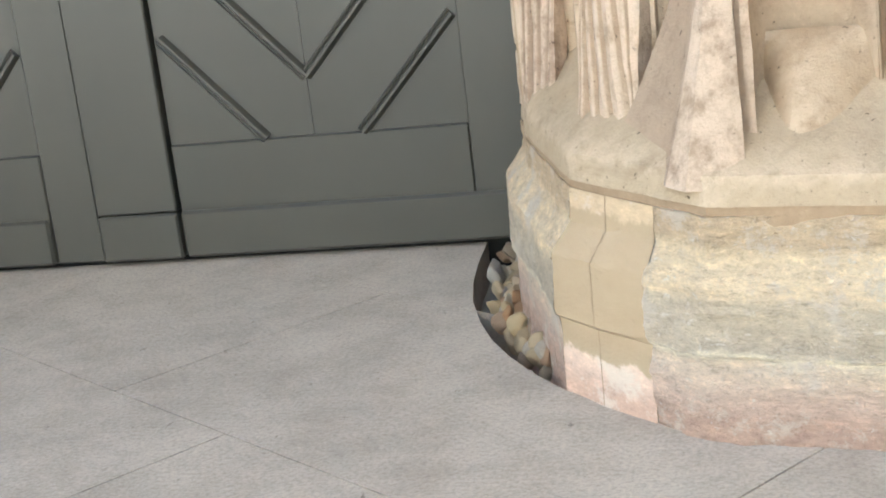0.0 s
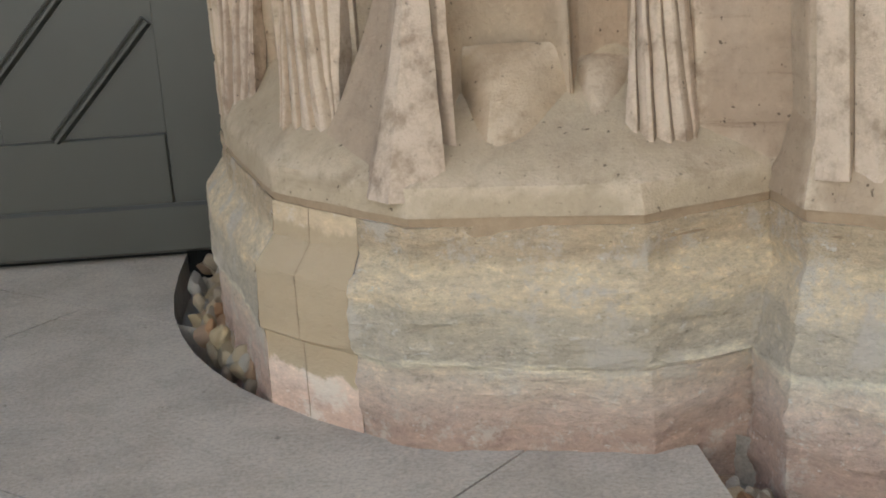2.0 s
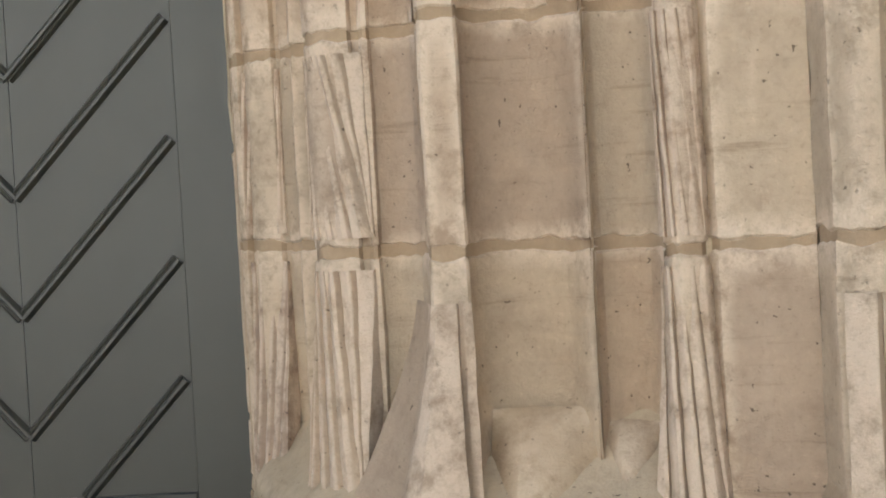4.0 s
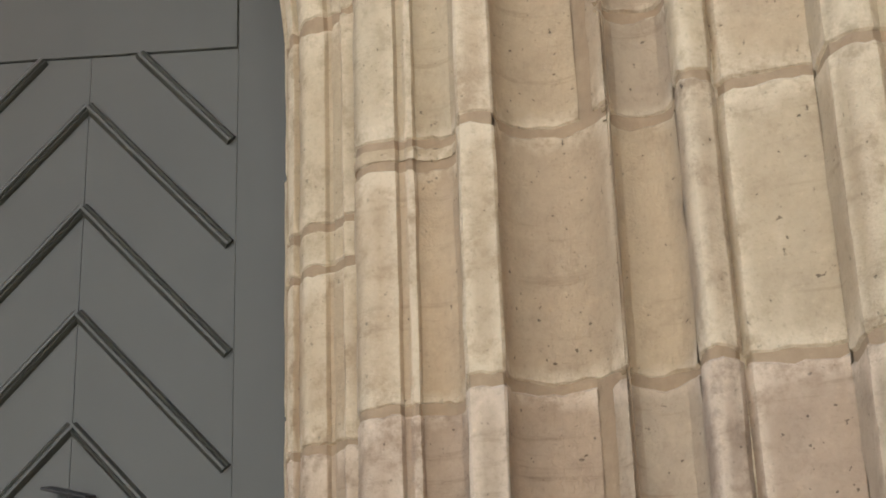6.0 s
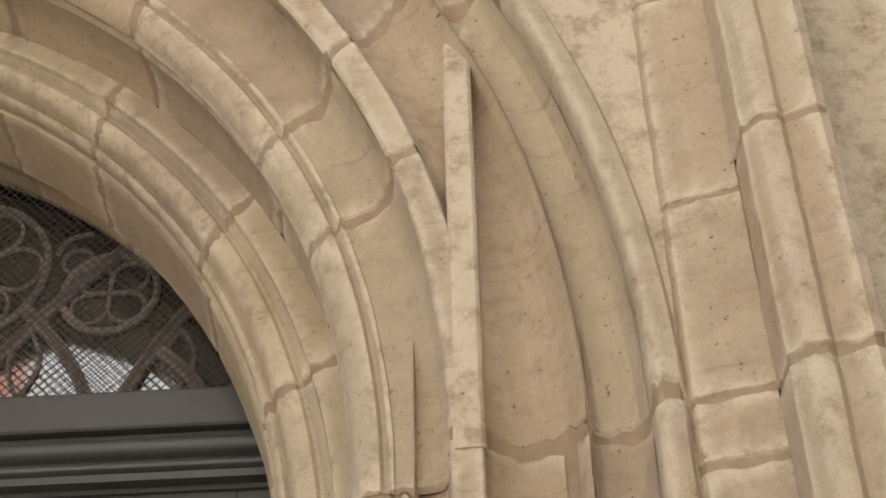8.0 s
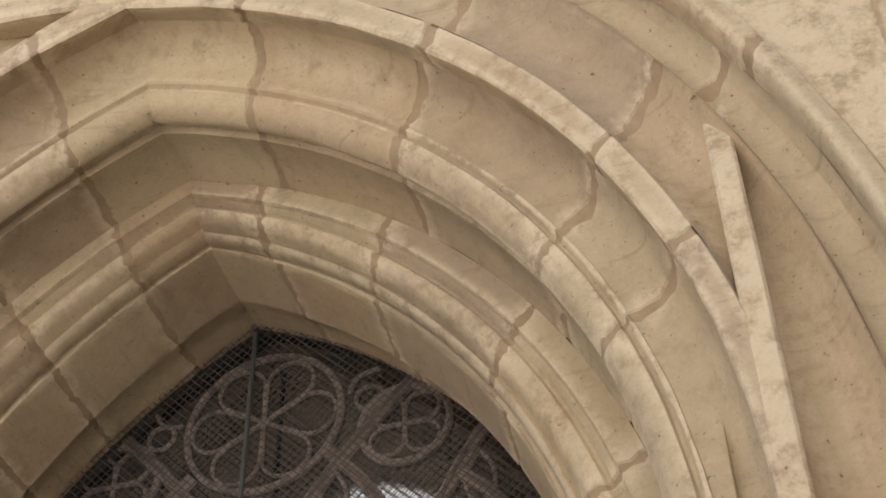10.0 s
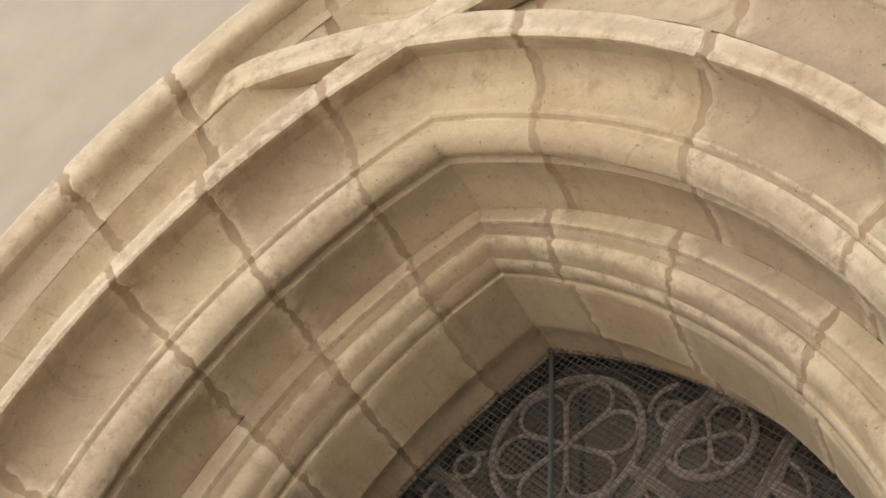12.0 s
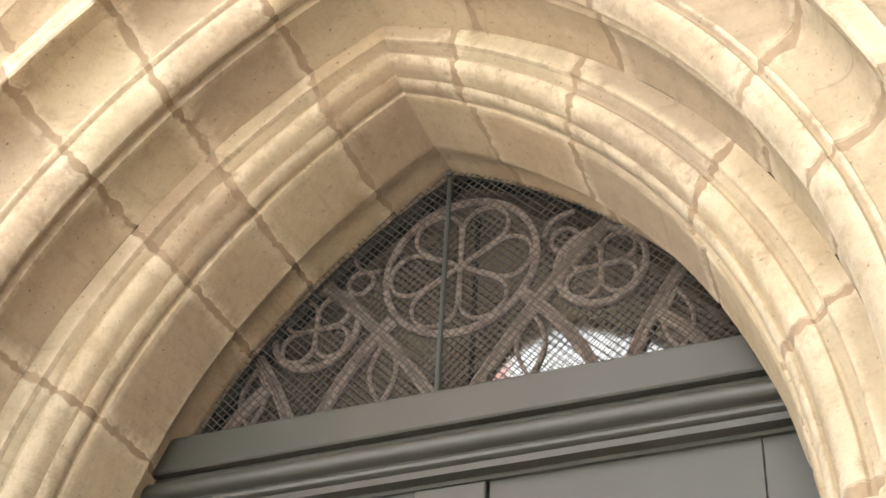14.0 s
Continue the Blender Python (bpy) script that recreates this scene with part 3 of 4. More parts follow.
def plinth_block(line, foot_line, levels, mat, jag=0.0048, proud=0.0, lid=True):
    """Rings of an open plan line at (height, share of the foot line) levels."""
    a, b = even(line), even(foot_line, like=line)
    nor = normals_of(a)
    k = len(a)
    verts, faces = [], []
    for z, w, *ledge in levels:
        for (x, y), (u, v), n in zip(a, b, nor):
            px, py = x + (u - x) * w, y + (v - y) * w
            d = proud + (ledge[0] if ledge else 0.0) * (0.6 + 0.8 * noise.noise(Vector((px * 9, py * 9, 2.0)))) + jag * noise.noise(Vector((px * 17, py * 17, z * 22))) + jag * 0.8 * noise.noise(Vector((px * 50, py * 50, z * 70)))
            if jag > 0.0055:
                bed = math.floor(z * 42 + 0.9 * noise.noise(Vector((px * 5, py * 5, 1.7))))
                d += 0.0045 * noise.noise(Vector((px * 7, py * 7, bed * 3.37)))
            verts.append((px + n[0] * d, py + n[1] * d, z))
    for r in range(len(levels) - 1):
        for i in range(k - 1):
            faces.append((r * k + i, r * k + i + 1, (r + 1) * k + i + 1, (r + 1) * k + i))
    if lid:
        faces.append(tuple(range((len(levels) - 1) * k, len(levels) * k)))
    return mesh_of("block", verts, faces, mat, 32)


def levels_of(stops, step=0.012):
    out = [stops[0]]
    for (za, da), (zb, db) in zip(stops, stops[1:]):
        n = max(1, round(abs(zb - za) / step))
        out += [(za + (zb - za) * i / n, da + (db - da) * i / n) for i in range(1, n + 1)]
    return out


PL = [(0.862, -0.24), (0.897, -0.431), (0.950, -0.600), (1.0, -0.754), (1.052, -0.813), (1.115, -0.880), (1.180, -0.946), (1.451, -1.004), (1.612, -0.935)]
PF = [(0.825, -0.24), (0.858, -0.425), (0.915, -0.600), (0.968, -0.768), (1.025, -0.832), (1.098, -0.896), (1.168, -0.954), (1.451, -1.018), (1.612, -0.955)]
TOP = [(0.93, -0.24), (0.985, -0.35), (1.04, -0.50), (1.08, -0.60), (1.13, -0.66), (1.19, -0.70), (1.26, -0.735), (1.42, -0.79), (1.56, -0.84)]
LOW = levels_of(((-0.09, 0.95), (0.0, 0.85), (0.104, 0.80), (0.110, 1.0), (0.195, 0.92), (0.232, 0.1), (0.277, 0.0)), 0.008)
ROUGH_LOW = [(z, w, 0.009 if 0.107 < z < 0.205 else 0.003 if 0.06 < z <= 0.107 else 0.0) for z, w in LOW]
SKIRT = levels_of(((0.288, 0.0), (0.322, 0.05), (0.343, 0.20), (0.368, 0.45), (0.412, 0.80), (0.465, 1.02), (0.480, 1.12)))
plinth = thing("plinth", "polygonal worn plinth of the moulded jamb, beige over grey-green over pink", "plinth", "structure")
JOINT = ((1.0516, -0.8125), (1.0247, -0.8316)), ((1.0526, -0.8136), (1.0258, -0.8326))
END = ((1.116, -0.882), (1.0995, -0.8972))
part("block", plinth_block(PL[:4], PF[:4], LOW, BASE, 0.004), BASE, plinth)
part("block", plinth_block([PL[3], JOINT[0][0]], [PF[3], JOINT[0][1]], LOW, REPAIRED, 0.0015), REPAIRED, plinth, "smooth ochre repair mortar over pale stone")
part("block", plinth_block([JOINT[1][0], END[0]], [JOINT[1][1], END[1]], LOW, REPAIRED, 0.0015), REPAIRED, plinth, "smooth ochre repair mortar over pale stone")
part("block", plinth_block([END[0]] + PL[6:], [END[1]] + PF[6:], ROUGH_LOW, BASE, 0.0065), BASE, plinth)
part("skirt", plinth_block(PL, TOP, SKIRT, SKIRT_STONE, 0.003), SKIRT_STONE, plinth, "smooth domed stone from which the shafts rise")
part("mortar", plinth_block(PL, PF, [(0.255, 0.0), (0.292, 0.0)], MORTAR, 0.001, -0.003), MORTAR, plinth, "brown mortar bed")
SEAM = [(0.992, -0.7294)], [(0.9595, -0.7411)]
part("mortar", plinth_block(SEAM[0] + PL[3:6], SEAM[1] + PF[3:6], LOW, MORTAR, 0.0, -0.0025), MORTAR, plinth)
PL2 = [(1.600, -0.90), (1.622, -1.045), (1.70, -1.10), (1.80, -1.13), (2.0, -1.16), (2.3, -1.20)]
PF2 = [(1.565, -0.93), (1.585, -1.105), (1.68, -1.175), (1.79, -1.21), (2.0, -1.24), (2.3, -1.28)]
part("block", plinth_block(PL2, PF2, levels_of(((-0.09, 1.05), (0.09, 0.85), (0.18, 0.35), (0.21, 0.02), (0.278, 0.0)), 0.008), BASE, 0.008), BASE, plinth)
TOP2 = [(1.635, -0.86), (1.645, -1.02), (1.71, -1.06), (1.80, -1.09), (2.0, -1.12), (2.3, -1.16)]
part("skirt", plinth_block(PL2, TOP2, levels_of(((0.292, 0.0), (0.33, 0.4), (0.40, 1.0))), SKIRT_STONE, 0.002), SKIRT_STONE, plinth)
part("mortar", plinth_block(PL2, PF2, [(0.262, 0.0), (0.298, 0.0)], MORTAR, 0.001, -0.003), MORTAR, plinth)


# ---- carved feet of the shafts ----
def carved_foot(low, high, z0, z1, swell=2.2, mat=STONE_FOOT):
    """A shaft's foot: its outline spreads downwards from the shaft to the sloping skirt."""
    n, rows_ = len(low), 14
    verts, faces = [], []
    for r in range(rows_ + 1):
        w = r / rows_
        z = z0 + (z1 - z0) * w
        share = (1 - w) ** swell
        for (ax, ay), (bx, by) in zip(low, high):
            wob = 0.0018 * noise.noise(Vector((ax * 40, ay * 40, z * 25)))
            verts.append((bx + (ax - bx) * share + wob, by + (ay - by) * share + wob, z))
    for r in range(rows_):
        for i in range(n - 1):
            faces.append((r * n + i, r * n + i + 1, (r + 1) * n + i + 1, (r + 1) * n + i))
    faces.append(tuple(range(n)))
    return mesh_of("foot", verts, faces, mat, 24)


def fluted_line(a, b, sag, count, depth, turn=0.0):
    """A bowed plan line with sharp blades, shifted along it by a turn of so many blades."""
    nx, ny = normals_of([a, b])[0]
    out = []
    for i in range(-4, count + 4):
        for share, d in ((0.0, 0.15), (0.62, 1.0), (0.86, 0.9), (0.97, -0.35)):
            u = min(1.0, max(0.0, (i + share + turn) / count))
            edge = min(1.0, 9 * u, 9 * (1 - u))
            o = sag * math.sin(math.pi * u) + depth * edge * d * (0.85 + 0.3 * math.sin(i * 1.9))
            out.append((a[0] + (b[0] - a[0]) * u + nx * o, a[1] + (b[1] - a[1]) * u + ny * o))
    return out


def fluted(low, high, z0, z1, swell=1.0, label=""):
    """Carved blades on the front of a shaft, from one height to another."""
    part("flutes", carved_foot([(low[0][0] + 0.02, low[0][1] + 0.03)] + fluted_line(*low) + [(low[1][0] + 0.015, low[1][1] + 0.03)],
                               [(high[0][0] + 0.02, high[0][1] + 0.03)] + fluted_line(*high) + [(high[1][0] + 0.015, high[1][1] + 0.03)], z0, z1, swell), STONE_FOOT, plinth, label)


FILLET_HIGH = [(1.172, -0.735), (1.185, -0.790), (1.1935, -0.850), (1.200, -0.857), (1.216, -0.859), (1.224, -0.859), (1.226, -0.857), (1.232, -0.858), (1.2425, -0.854), (1.2425, -0.74)]
FILLET_LOW = [(1.050, -0.760), (1.128, -0.872), (1.134, -0.905), (1.158, -0.936), (1.204, -0.940), (1.230, -0.930), (1.224, -0.875), (1.236, -0.885), (1.246, -0.890), (1.240, -0.76)]
part("foot", carved_foot(FILLET_LOW, FILLET_HIGH, 0.305, 0.60, 1.35), STONE_FOOT, plinth, "flared carved foot with a slanting fold")
fluted(((1.438, -0.905), (1.528, -0.925), 0.014, 4, 0.010), ((1.466, -0.880), (1.518, -0.900), 0.014, 4, 0.008, -0.8), 0.305, 0.632, 1.4, "fluted flared foot of a slender rod")
fluted(((1.466, -0.880), (1.516, -0.903), 0.016, 4, 0.008), ((1.466, -0.878), (1.514, -0.903), 0.016, 4, 0.007, -0.9), 0.667, 0.928)
fluted(((1.004, -0.640), (1.090, -0.755), 0.014, 5, 0.012), ((1.031, -0.634), (1.116, -0.704), 0.022, 5, 0.009, -1.9), 0.312, 0.640, 1.2, "fanned cloth-like folds at the foot of the roll")
fluted(((1.031, -0.634), (1.118, -0.704), 0.022, 5, 0.011), ((1.031, -0.634), (1.114, -0.702), 0.022, 5, 0.008, -1.9), 0.682, 0.922, 1.0, "slanting cloth-like flutes on the roll")
fluted(((0.886, -0.330), (0.948, -0.455), 0.006, 5, 0.010), ((0.886, -0.318), (0.962, -0.396), 0.010, 5, 0.008, 1.2), 0.305, 0.648, 1.3, "folds at the foot of the inner moulding")
fluted(((0.884, -0.312), (0.962, -0.394), 0.011, 5, 0.009), ((0.884, -0.312), (0.964, -0.394), 0.011, 5, 0.008, 1.3), 0.690, 0.938)
fluted(((1.634, -1.045), (1.755, -1.085), 0.004, 3, 0.010), ((1.641, -1.032), (1.752, -1.073), 0.004, 3, 0.006), 0.325, 0.60, 1.5)


for low_a, low_b, out, high_a, high_b, z_top in (((1.254, -0.80), (1.388, -0.850), 0.098, (1.260, -0.786), (1.378, -0.806), 0.462), ((1.394, -0.825), (1.468, -0.850), 0.085, (1.400, -0.806), (1.464, -0.812), 0.448)):
    part("weathering", carved_foot(bulge(low_a, low_b, out, 10), bulge(high_a, high_b, -0.014, 10), 0.325, z_top, 0.62, SKIRT_STONE), SKIRT_STONE, plinth, "domed slope at the foot of a hollow")


# ---- pebbles ----
def pebble_mesh(i):
    bm = bmesh.new()
    bmesh.ops.create_icosphere(bm, subdivisions=3, radius=0.5)
    rnd = random.Random(40 + i)
    cuts = [(Vector((rnd.uniform(-1, 1), rnd.uniform(-1, 1), rnd.uniform(-1, 1))).normalized(), rnd.uniform(0.26, 0.40)) for _ in range(9)]
    for v in bm.verts:
        v.co *= 1 + 0.25 * noise.noise(v.co * 1.6 + Vector((i * 7.3, 0, 0)))
        for n, d in cuts:
            over = v.co.dot(n) - d
            if over > 0:
                v.co -= n * over * 0.92
    for f in bm.faces:
        f.smooth = True
    me = bpy.data.meshes.new("pebble")
    bm.to_mesh(me)
    bm.free()
    me.materials.append(PEBBLE)
    me.set_sharp_from_angle(angle=radians(28))
    return me


pebbles = [pebble_mesh(i) for i in range(6)]
gravel = thing("gravel_bed", "loose beige and grey pebbles in the gap beside the plinth", "gravel", "stuff")


def edge_at(s):
    i = min(int(s), len(EDGE) - 2)
    a, b = EDGE[i], EDGE[i + 1]
    return (a[0] + (b[0] - a[0]) * (s - i), a[1] + (b[1] - a[1]) * (s - i))


rng_ = random.Random(5)
for i in range(300):
    s = rng_.uniform(0.3, 13.5)
    x, y = edge_at(s)
    w = rng_.random()
    x, y = x + 0.03 + w * 0.10 * (1.15 - s / 14), y + 0.02 + w * 0.05
    size = rng_.uniform(0.022, 0.048)
    ob = part("pebble", pebbles[i % 6], PEBBLE, gravel)
    ob.location = (x, y, -0.038 + rng_.uniform(0.0, 0.045))
    ob.rotation_euler = (rng_.uniform(0, 6), rng_.uniform(0, 6), rng_.uniform(0, 6))
    ob.scale = (size * rng_.uniform(0.9, 1.4), size, size * rng_.uniform(0.65, 0.9))
for i in range(60):
    ob = part("pebble", pebbles[i % 6], PEBBLE, gravel)
    ob.location = (rng_.uniform(1.53, 1.62), rng_.uniform(-1.28, -1.0), -0.06 + rng_.uniform(0, 0.02))
    ob.rotation_euler = (rng_.uniform(0, 6), rng_.uniform(0, 6), rng_.uniform(0, 6))
    size = rng_.uniform(0.016, 0.034)
    ob.scale = (size * 1.2, size, size * 0.75)


# ---- door ----
XA, XC, XS, XE = 0.1366, 0.4264, 0.7224, 0.86
ZR, ZT, ZC, STEP, DROP = 0.233, 2.185, 1.2105, 0.2144, 0.317
SLOPE = DROP / (XS - XC)
MOULD = ((-0.012, 0.006), (-0.011, -0.002), (-0.007, -0.006), (-0.003, -0.003), (0.0, -0.008), (0.005, -0.008), (0.010, -0.002), (0.012, 0.006))


def moulding(owner, line):
    v, f = ribbon(line, MOULD)
    part("moulding", mesh_of("moulding", v, f, PAINT, 40), PAINT, owner)


def clipped(a, b, lo, hi):
    """A slanting line clipped between two heights."""
    (x0, z0), (x1, z1) = a, b
    t0, t1 = 0.0, 1.0
    for lim, up in ((lo, True), (hi, False)):
        for end in (0, 1):
            z = z1 if end else z0
            if (z < lim) if up else (z > lim):
                t = (lim - z0) / (z1 - z0)
                if end:
                    t1 = min(t1, t)
                else:
                    t0 = max(t0, t)
    if t1 - t0 < 0.02:
        return None
    return [(x0 + (x1 - x0) * t0, z0 + (z1 - z0) * t0), (x0 + (x1 - x0) * t1, z0 + (z1 - z0) * t1)]


def door_leaf(side):
    leaf = thing("door_leaf", "closed grey-olive painted wooden door leaf with chevron mouldings", "door", "structure")
    X = lambda x: side * x
    part("panel", box((min(X(XA + 0.002), X(XC - 0.0006)), 0.004, ZR), (max(X(XA + 0.002), X(XC - 0.0006)), 0.04, ZT)), PAINT, leaf)
    part("panel", box((min(X(XC + 0.0006), X(XS)), 0.004, ZR), (max(X(XC + 0.0006), X(XS)), 0.04, ZT)), PAINT, leaf)
    part("stile", box((min(X(XS + 0.0004), X(XE)), 0.0, 0.012), (max(X(XS + 0.0004), X(XE)), 0.05, 2.40), 0.002), PAINT, leaf)
    part("top_rail", box((min(X(XA + 0.002), X(XS)), -0.001, ZT + 0.001), (max(X(XA + 0.002), X(XS)), 0.05, 2.40), 0.002), PAINT, leaf)
    part("bottom_rail", box((min(X(XA + 0.002), X(XS)), -0.002, 0.012), (max(X(XA + 0.002), X(XS)), 0.05, ZR - 0.0008), 0.003), PAINT, leaf)
    part("kick_board", box((min(X(XA + 0.003), X(XE)), -0.014, 0.012), (max(X(XA + 0.003), X(XE)), 0.0, 0.105), 0.006), PAINT, leaf)
    lines = []
    for k in range(-1, 4):
        end = 0.448 + STEP * k
        for xo in (XS, XA):
            lines.append(clipped((xo, end), (XC, end - DROP), ZR, ZT))
    for k in range(1, 6):
        tip = 1.433 + STEP * k
        for xo in (XS, XA):
            lines.append(clipped((xo, tip - DROP), (XC, tip), ZR, ZT))
    for seg in lines:
        if seg:
            moulding(leaf, [(X(min(max(x, XA + 0.012), XS - 0.010)), z + (abs(x - XS) < 1e-6 or abs(x - XA) < 1e-6) * 0.011 * (1 if z > ZC else -1)) for x, z in seg])
    w = (1.433 - ZC) / SLOPE
    for sx in (-1, 1):
        for sz in (-1, 1):
            moulding(leaf, [(X(XC), ZC + sz * (1.433 - ZC)), (X(XC + sx * w), ZC)])
    return leaf


leaf = door_leaf(1)
door_leaf(-1)
astragal = thing("door_astragal", "wide painted cover strip between the two door leaves", "door", "structure")
part("strip", box((-0.033, -0.012, 0.105), (XA - 0.003, 0.04, 2.372), 0.003), PAINT, astragal)
part("strip", box((-XA, -0.004, 0.012), (-0.035, 0.04, 2.40), 0.003), PAINT, astragal)
part("strip", box((-0.033, -0.016, 0.012), (XA - 0.003, 0.04, 0.103), 0.004), PAINT, astragal)
# block coloured black in place of the shade under the leaves
gap = new("threshold", mesh_of("threshold", [(x, y, z) for x in (-0.87, 0.87) for y in (0.03, 0.3) for z in (-0.07, 0.02)],
                               [(0, 1, 3, 2), (4, 6, 7, 5), (0, 2, 6, 4), (1, 5, 7, 3), (0, 4, 5, 1), (2, 3, 7, 6)], DARK, 0))
tagged(gap, "black block standing for the shade in the gap under the door", "threshold", "", "structure")


def tube(points, r, sides=8):
    verts, faces = [], []
    n = len(points)
    pts = [Vector(p) for p in points]
    rr = r if isinstance(r, (list, tuple)) else [r] * n
    for i, p in enumerate(pts):
        t = (pts[min(n - 1, i + 1)] - pts[max(0, i - 1)]).normalized()
        u = t.cross(Vector((0, 0, 1)))
        u = u.normalized() if u.length > 0.01 else Vector((1, 0, 0))
        v = t.cross(u)
        for j in range(sides):
            a = 2 * math.pi * j / sides
            verts.append(p + (u * math.cos(a) + v * math.sin(a)) * rr[i])
    for i in range(n - 1):
        for j in range(sides):
            faces.append((i * sides + j, i * sides + (j + 1) % sides, (i + 1) * sides + (j + 1) % sides, (i + 1) * sides + j))
    faces += [tuple(range(sides)), tuple(range((n - 1) * sides, n * sides))[::-1]]
    return verts, faces


handle = thing("door_handle", "curved wrought iron door handle with a flat thumb plate", "handle", at=(0, 0, 0))
part("rose", box((0.432, -0.006, 1.272), (0.458, 0.004, 1.305), 0.004), IRON, handle)
v_, f_ = tube([(0.445 - 0.115 * math.sin(a), -0.012 - 0.050 * math.sin(a * 2 if a < 0.8 else 1.6), 1.285 - 0.05 * (1 - math.cos(a))) for a in [i * 0.14 for i in range(12)]], [0.010 - 0.0003 * i for i in range(12)])
part("grip", mesh_of("grip", v_, f_, IRON, 50), IRON, handle)
bm = box((-0.043, -0.028, -0.003), (0.043, 0.028, 0.003), 0.002)
bmesh.ops.transform(bm, matrix=pose(0.438, -0.032, 1.305, 12, 14, 0), verts=bm.verts[:])
part("thumb_plate", bm, IRON, handle)


# ---- transom ----
def extrude_x(section, x0, x1):
    k = len(section)
    verts = [(x, y, z) for x in (x0, x1) for y, z in section]
    faces = [(j, (j + 1) % k, k + (j + 1) % k, k + j) for j in range(k)] + [tuple(range(k)), tuple(range(k, 2 * k))[::-1]]
    return verts, faces


transom = thing("transom", "grey-olive moulded wooden transom beam over the door", "transom", "structure")
v_, f_ = extrude_x([(0.05, 2.600), (-0.045, 2.600), (-0.048, 2.595), (-0.048, 2.512), (-0.044, 2.507), (0.05, 2.507)], -0.87, 0.87)
part("fascia", mesh_of("fascia", v_, f_, PAINT, 30), PAINT, transom)
cove = [(0.05, 2.504), (-0.024, 2.504), (-0.024, 2.490)] + [(-0.026 - 0.026 * math.sin(radians(a)), 2.466 + 0.024 * math.cos(radians(a))) for a in range(10, 171, 16)]
cove += [(-0.026, 2.438), (-0.032, 2.434)] + [(-0.032 - 0.014 * math.sin(radians(a)), 2.421 + 0.013 * math.cos(radians(a))) for a in range(0, 181, 30)] + [(-0.030, 2.404), (-0.040, 2.402), (-0.040, 2.386), (-0.012, 2.384), (-0.012, 2.374), (0.05, 2.374)]
v_, f_ = extrude_x(cove, -0.87, 0.87)
part("moulding", mesh_of("moulding", v_, f_, PAINT, 30), PAINT, transom)


# ---- tympanum window ----
def arch_line(inset, y, n=22, z0=2.60):
    right = []
    for i in range(n + 1):
        x, _, z = sweep_point(0.895 - inset, y, SPRING + 0.30 + 0.70 * i / n, 1)
        right.append((x, z - inset * 0.7))
    left = []
    for i in range(n + 1):
        x, _, z = sweep_point(0.895 - inset, y, SPRING + 0.30 + 0.70 * i / n, -1)
        left.append((x, z - inset * 0.7))
    pts = [p for p in left if p[1] > z0] + [p for p in right[::-1] if p[1] > z0]
    first, last = pts[0], pts[-1]
    return [(first[0] - 0.01, z0)] + pts + [(last[0] + 0.01, z0)]


window = thing("window_1", "pointed tympanum window with painted tracery behind a wire grille", "window", "structure")
outline = arch_line(-0.07, 0.0)
part("glass_pane", prism(outline, 0.100, 0.106), GLASS, window, "dark old glass with reflections")
frame_line = arch_line(-0.048, 0.0)
v_, f_ = ribbon(frame_line, ((-0.014, 0.10), (-0.014, 0.066), (-0.008, 0.06), (0.008, 0.06), (0.014, 0.066), (0.014, 0.10)))
part("window_frame", mesh_of("window_frame", v_, f_, LEAD, 30), LEAD, window, "dark painted frame")
v_, f_ = ribbon(arch_line(-0.008, 0.0), ((-0.006, 0.016), (-0.006, 0.006), (0.006, 0.006), (0.006, 0.016)))
part("grille_frame", mesh_of("grille_frame", v_, f_, STEEL, 30), STEEL, window)
part("centre_bar", box((-0.0055, -0.004, 2.60), (0.0055, 0.008, 3.295), 0.003), STEEL, window, "thin upright metal bar")
v_, f_ = tube([(0, -0.012, 3.284), (0, 0.01, 3.284)], 0.009, 10)
part("bolt", mesh_of("bolt", v_, f_, WIRE, 40), WIRE, window)

RAIL = ((-0.015, 0.10), (-0.015, 0.086), (-0.008, 0.080), (-0.004, 0.083), (0.0, 0.077), (0.004, 0.083), (0.008, 0.080), (0.015, 0.086), (0.015, 0.10))
THIN = ((-0.005, 0.10), (-0.005, 0.093), (0.0, 0.089), (0.005, 0.093), (0.005, 0.10))


def tracery(points, section=THIN, closed=False):
    v, f = ribbon(points, section, closed)
    part("tracery_bar", mesh_of("tracery_bar", v, f, TRACERY, 40), TRACERY, window)


def bow(a, b, sag, n=12):
    dx, dz = b[0] - a[0], b[1] - a[1]
    l = math.hypot(dx, dz)
    return [(a[0] + dx * i / n - dz / l * sag * math.sin(math.pi * i / n), a[1] + dz * i / n + dx / l * sag * math.sin(math.pi * i / n)) for i in range(n + 1)]


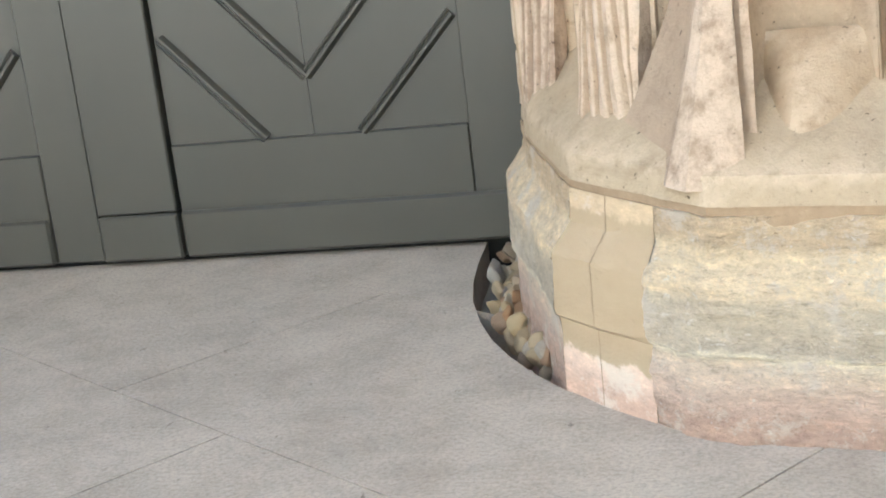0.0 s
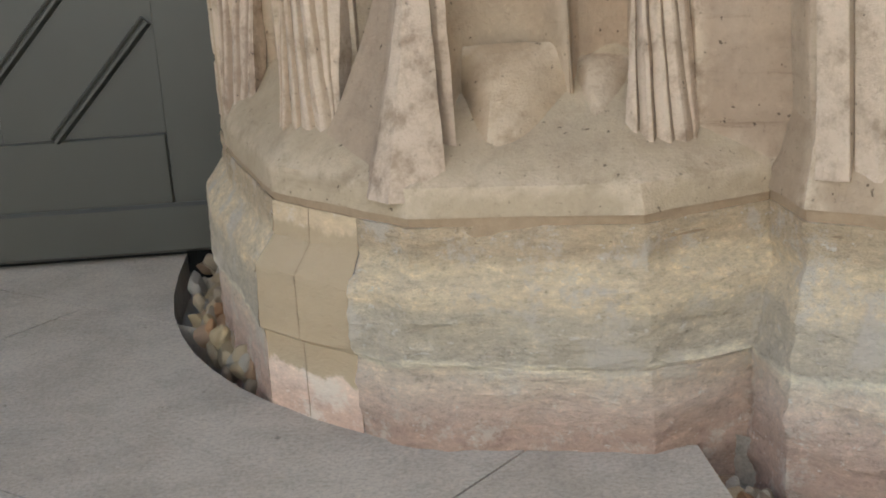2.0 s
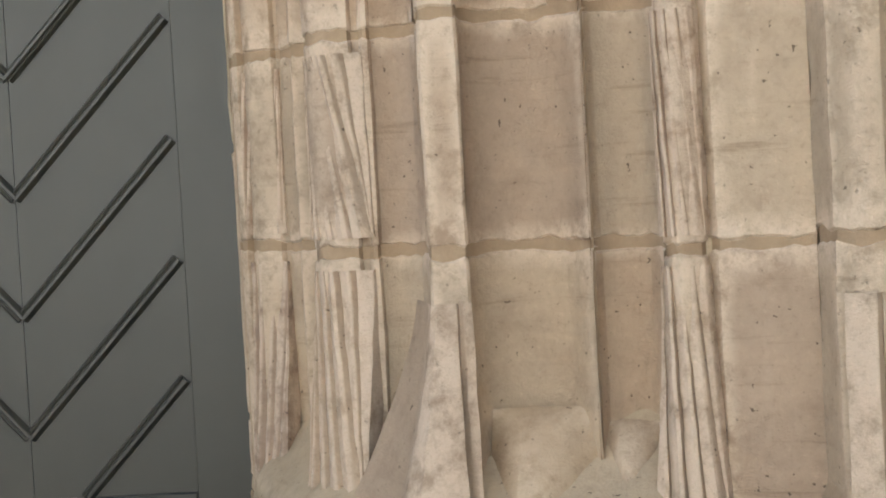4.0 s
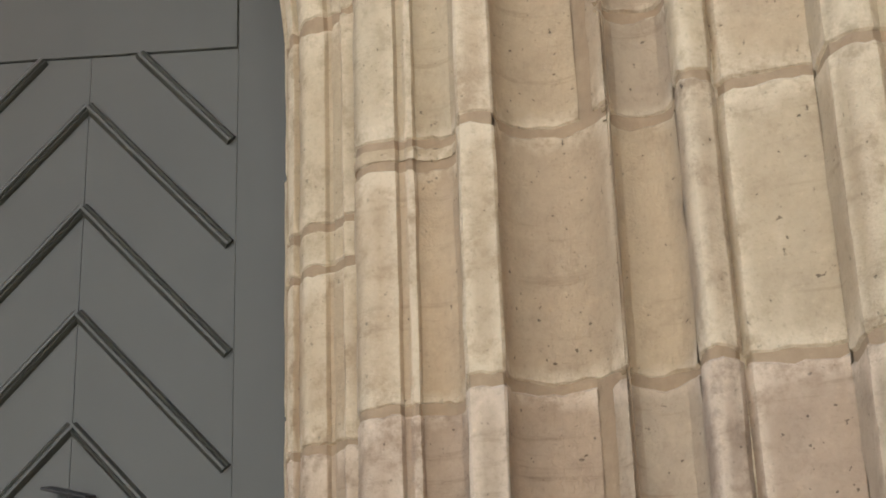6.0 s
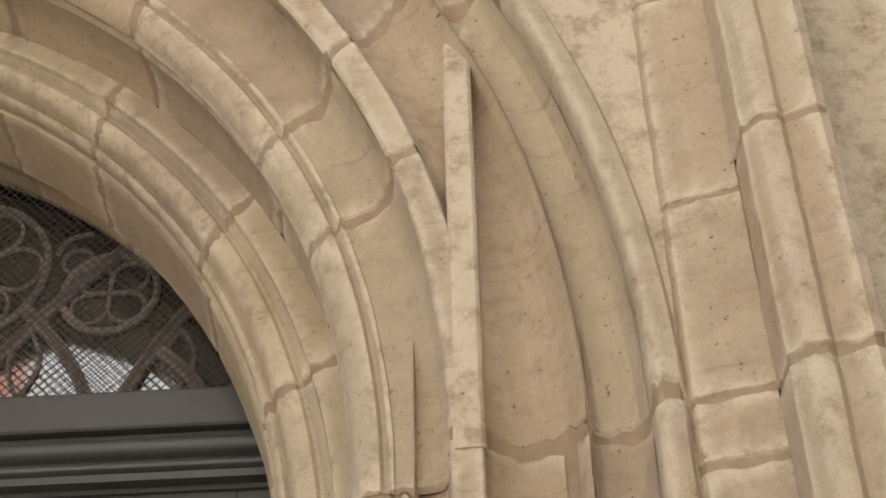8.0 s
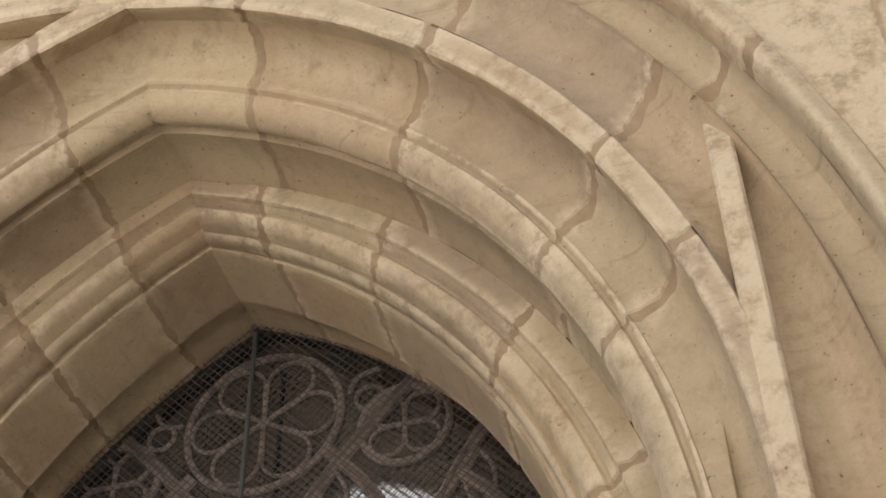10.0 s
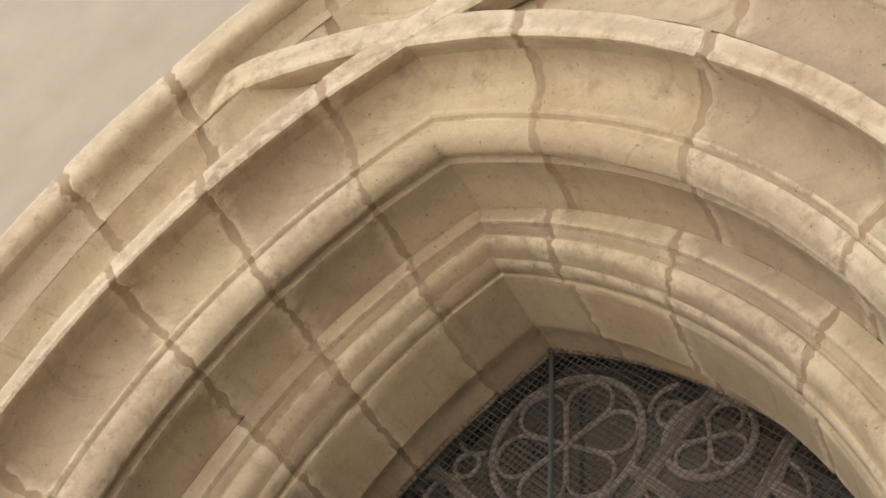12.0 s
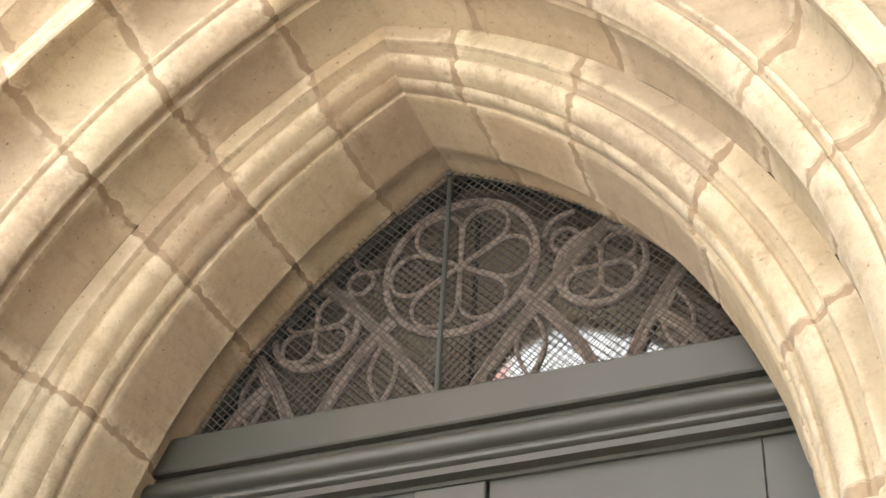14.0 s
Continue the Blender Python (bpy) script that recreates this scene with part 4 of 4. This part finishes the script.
def foil(cx, cz, r, count, turn):
    tracery([(cx + r * math.cos(a), cz + r * math.sin(a)) for a in [2 * math.pi * i / 40 for i in range(40)]], ((-0.008, 0.10), (-0.008, 0.090), (0.0, 0.085), (0.008, 0.090), (0.008, 0.10)), True)
    for i in range(count):
        a = turn + 2 * math.pi * i / count
        rp = 0.94 * r / (1 + 0.96 * math.sin(math.pi / count))
        wdt = rp * math.sin(math.pi / count) * 0.96
        pts = []
        for j in range(25):
            u = -1 + 2 * j / 24
            ang = u * math.pi * (0.5 + 1 / count)
            px, pz = rp + wdt * math.cos(ang) * 0.98, wdt * math.sin(ang)
            pts.append((px, pz))
        pts = [(0.0, 0.0)] + pts + [(0.0, 0.0)]
        tracery([(cx + x * math.cos(a) - z * math.sin(a), cz + x * math.sin(a) + z * math.cos(a)) for x, z in pts], ((-0.004, 0.10), (-0.004, 0.092), (0.0, 0.089), (0.004, 0.092), (0.004, 0.10)))


foil(0.0, 3.062, 0.203, 6, radians(0))
foil(-0.388, 2.953, 0.118, 4, radians(45))
foil(0.365, 2.975, 0.112, 4, radians(45))
for sx in (-1, 1):
    tracery(bow((sx * 0.405, 3.125), (sx * 0.0, 2.60), sx * -0.02), RAIL)
    tracery(bow((sx * 0.175, 2.93), (sx * 0.38, 2.60), sx * 0.025), RAIL)
    tracery(bow((sx * 0.575, 2.94), (sx * 0.40, 2.60), sx * -0.015), RAIL)
    tracery(bow((sx * 0.50, 2.80), (sx * 0.64, 2.60), sx * 0.02), RAIL)
    for cx, cz, hgt in ((0.19, 2.62, 0.26), (0.545, 2.62, 0.24)):
        tracery(bow((sx * cx, cz + 0.07), (sx * cx, cz + hgt), 0.035))
        tracery(bow((sx * cx, cz + 0.07), (sx * cx, cz + hgt), -0.035))
        tracery(bow((sx * cx, cz + 0.07), (sx * (cx - 0.13), cz - 0.02), 0.03))
        tracery(bow((sx * cx, cz + 0.07), (sx * (cx + 0.13), cz - 0.02), -0.03))
    tracery(bow((sx * 0.22, 3.10), (sx * 0.30, 3.16), 0.02))
    tracery([(sx * 0.275 + 0.035 * math.cos(a), 3.075 + 0.035 * math.sin(a)) for a in [i * 0.35 for i in range(18)]], THIN, True)


def grille():
    """Woven wire in a diamond pattern, cut to the arch."""
    bm = bmesh.new()
    pitch, r = 0.0172, 0.0014
    poly = arch_line(-0.008, 0.0)

    def spans(c, s):
        cuts = []
        for (ax, az), (bx, bz) in zip(poly, poly[1:] + poly[:1]):
            da, db = ax * s - az - c, bx * s - bz - c
            if da * db < 0:
                t = da / (da - db)
                cuts.append((ax + (bx - ax) * t, az + (bz - az) * t))
        cuts.sort()
        return list(zip(cuts[::2], cuts[1::2]))
    for s, y in ((1.0, 0.012), (-1.0, 0.015)):
        c = -5.0
        while c < 1.0:
            for (ax, az), (bx, bz) in spans(c, s):
                l = math.hypot(bx - ax, bz - az)
                if l < 0.01:
                    continue
                nx, nz = -(bz - az) / l * r, (bx - ax) / l * r
                vs = []
                for px, pz in ((ax, az), (bx, bz)):
                    vs.append([bm.verts.new((px + nx, y, pz + nz)), bm.verts.new((px, y - r, pz)), bm.verts.new((px - nx, y, pz - nz)), bm.verts.new((px, y + r, pz))])
                for j in range(4):
                    bm.faces.new((vs[0][j], vs[0][(j + 1) % 4], vs[1][(j + 1) % 4], vs[1][j]))
            c += pitch * math.sqrt(2)
    return bm


part("wire_grille", grille(), WIRE, window, "fine diamond wire mesh")
# black box behind the panes: the interior's darkness is put into its colour
inside = new("interior_black", mesh_of("interior_black", [(x, y, z) for x in (-1.2, 1.2) for y in (0.11, 0.9) for z in (2.3, 3.6)],
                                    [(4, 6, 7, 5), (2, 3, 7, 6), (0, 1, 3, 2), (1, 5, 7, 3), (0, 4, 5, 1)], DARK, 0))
tagged(inside, "black box standing for the unlit church interior behind the glass", "wall", "", "structure")

# unseen block added behind the portal so that no sun leaks through from the back
body = new("church_sun_block", box_mesh((-4.5, 0.32, -0.1), (9, 4.0, 5.98), PLASTER))
tagged(body, "unseen plastered church block added behind the portal to keep the sun off", "wall", "", "structure")

# added out of view: dims the light that reaches the arch from the right
shade_wall = new("wall_light_block", box_mesh((4.2, -6.5, -0.1), (5.0, -0.89, 7.0), PLASTER))
tagged(shade_wall, "unseen plastered wall added to cut the light from the right", "wall", "", "structure")

# ---- opposite side of the lane, seen only in the panes ----
def plain_material(name, base):
    m, nt, b = material(name, base, 0.9)
    c = ramp_node(nt, noise_node(nt, 1.5, 6).outputs[0], ((0.3, tuple(v * 0.75 for v in base)), (0.7, tuple(v * 1.2 for v in base))))
    nt.links.new(c.outputs[0], b.inputs["Base Color"])
    return m


WHITE_RENDER = plain_material("white_render", (0.80, 0.79, 0.76))
RED_TILE = plain_material("red_roof_tile", (0.40, 0.17, 0.115))
SLATE = plain_material("green_grey_slate", (0.17, 0.18, 0.155))


def house(x0, x1, eaves, ridge, wall_mat, roof_mat, label):
    h = thing("house", label, "house")
    part("wall", box((x0, -17, -0.08), (x1, -11, eaves)), wall_mat, h)
    part("roof", mesh_of("roof", [(x, y, z) for x in (x0, x1) for y, z in ((-10.7, eaves), (-10.7, eaves + 0.2), (-13.5, ridge), (-17.2, eaves + 0.2), (-17.2, eaves))],
                         [(0, 1, 6, 5), (1, 2, 7, 6), (2, 3, 8, 7), (3, 4, 9, 8), (4, 0, 5, 9), (0, 4, 3, 2, 1), (5, 6, 7, 8, 9)], roof_mat, 0), roof_mat, h)


house(-7.6, -4.35, 7.5, 17.5, WHITE_RENDER, RED_TILE, "tall gabled house across the lane with a red tiled roof")
house(-4.2, -2.9, 11.6, 17.5, WHITE_RENDER, RED_TILE, "narrow white rendered house with a red tiled roof")
house(-2.8, 4.0, 12.4, 17.5, WHITE_RENDER, SLATE, "white rendered house across the lane with a slate roof")
house(-17.0, -7.7, 6.5, 16.0, WHITE_RENDER, SLATE, "house across the lane under a steep slate roof")
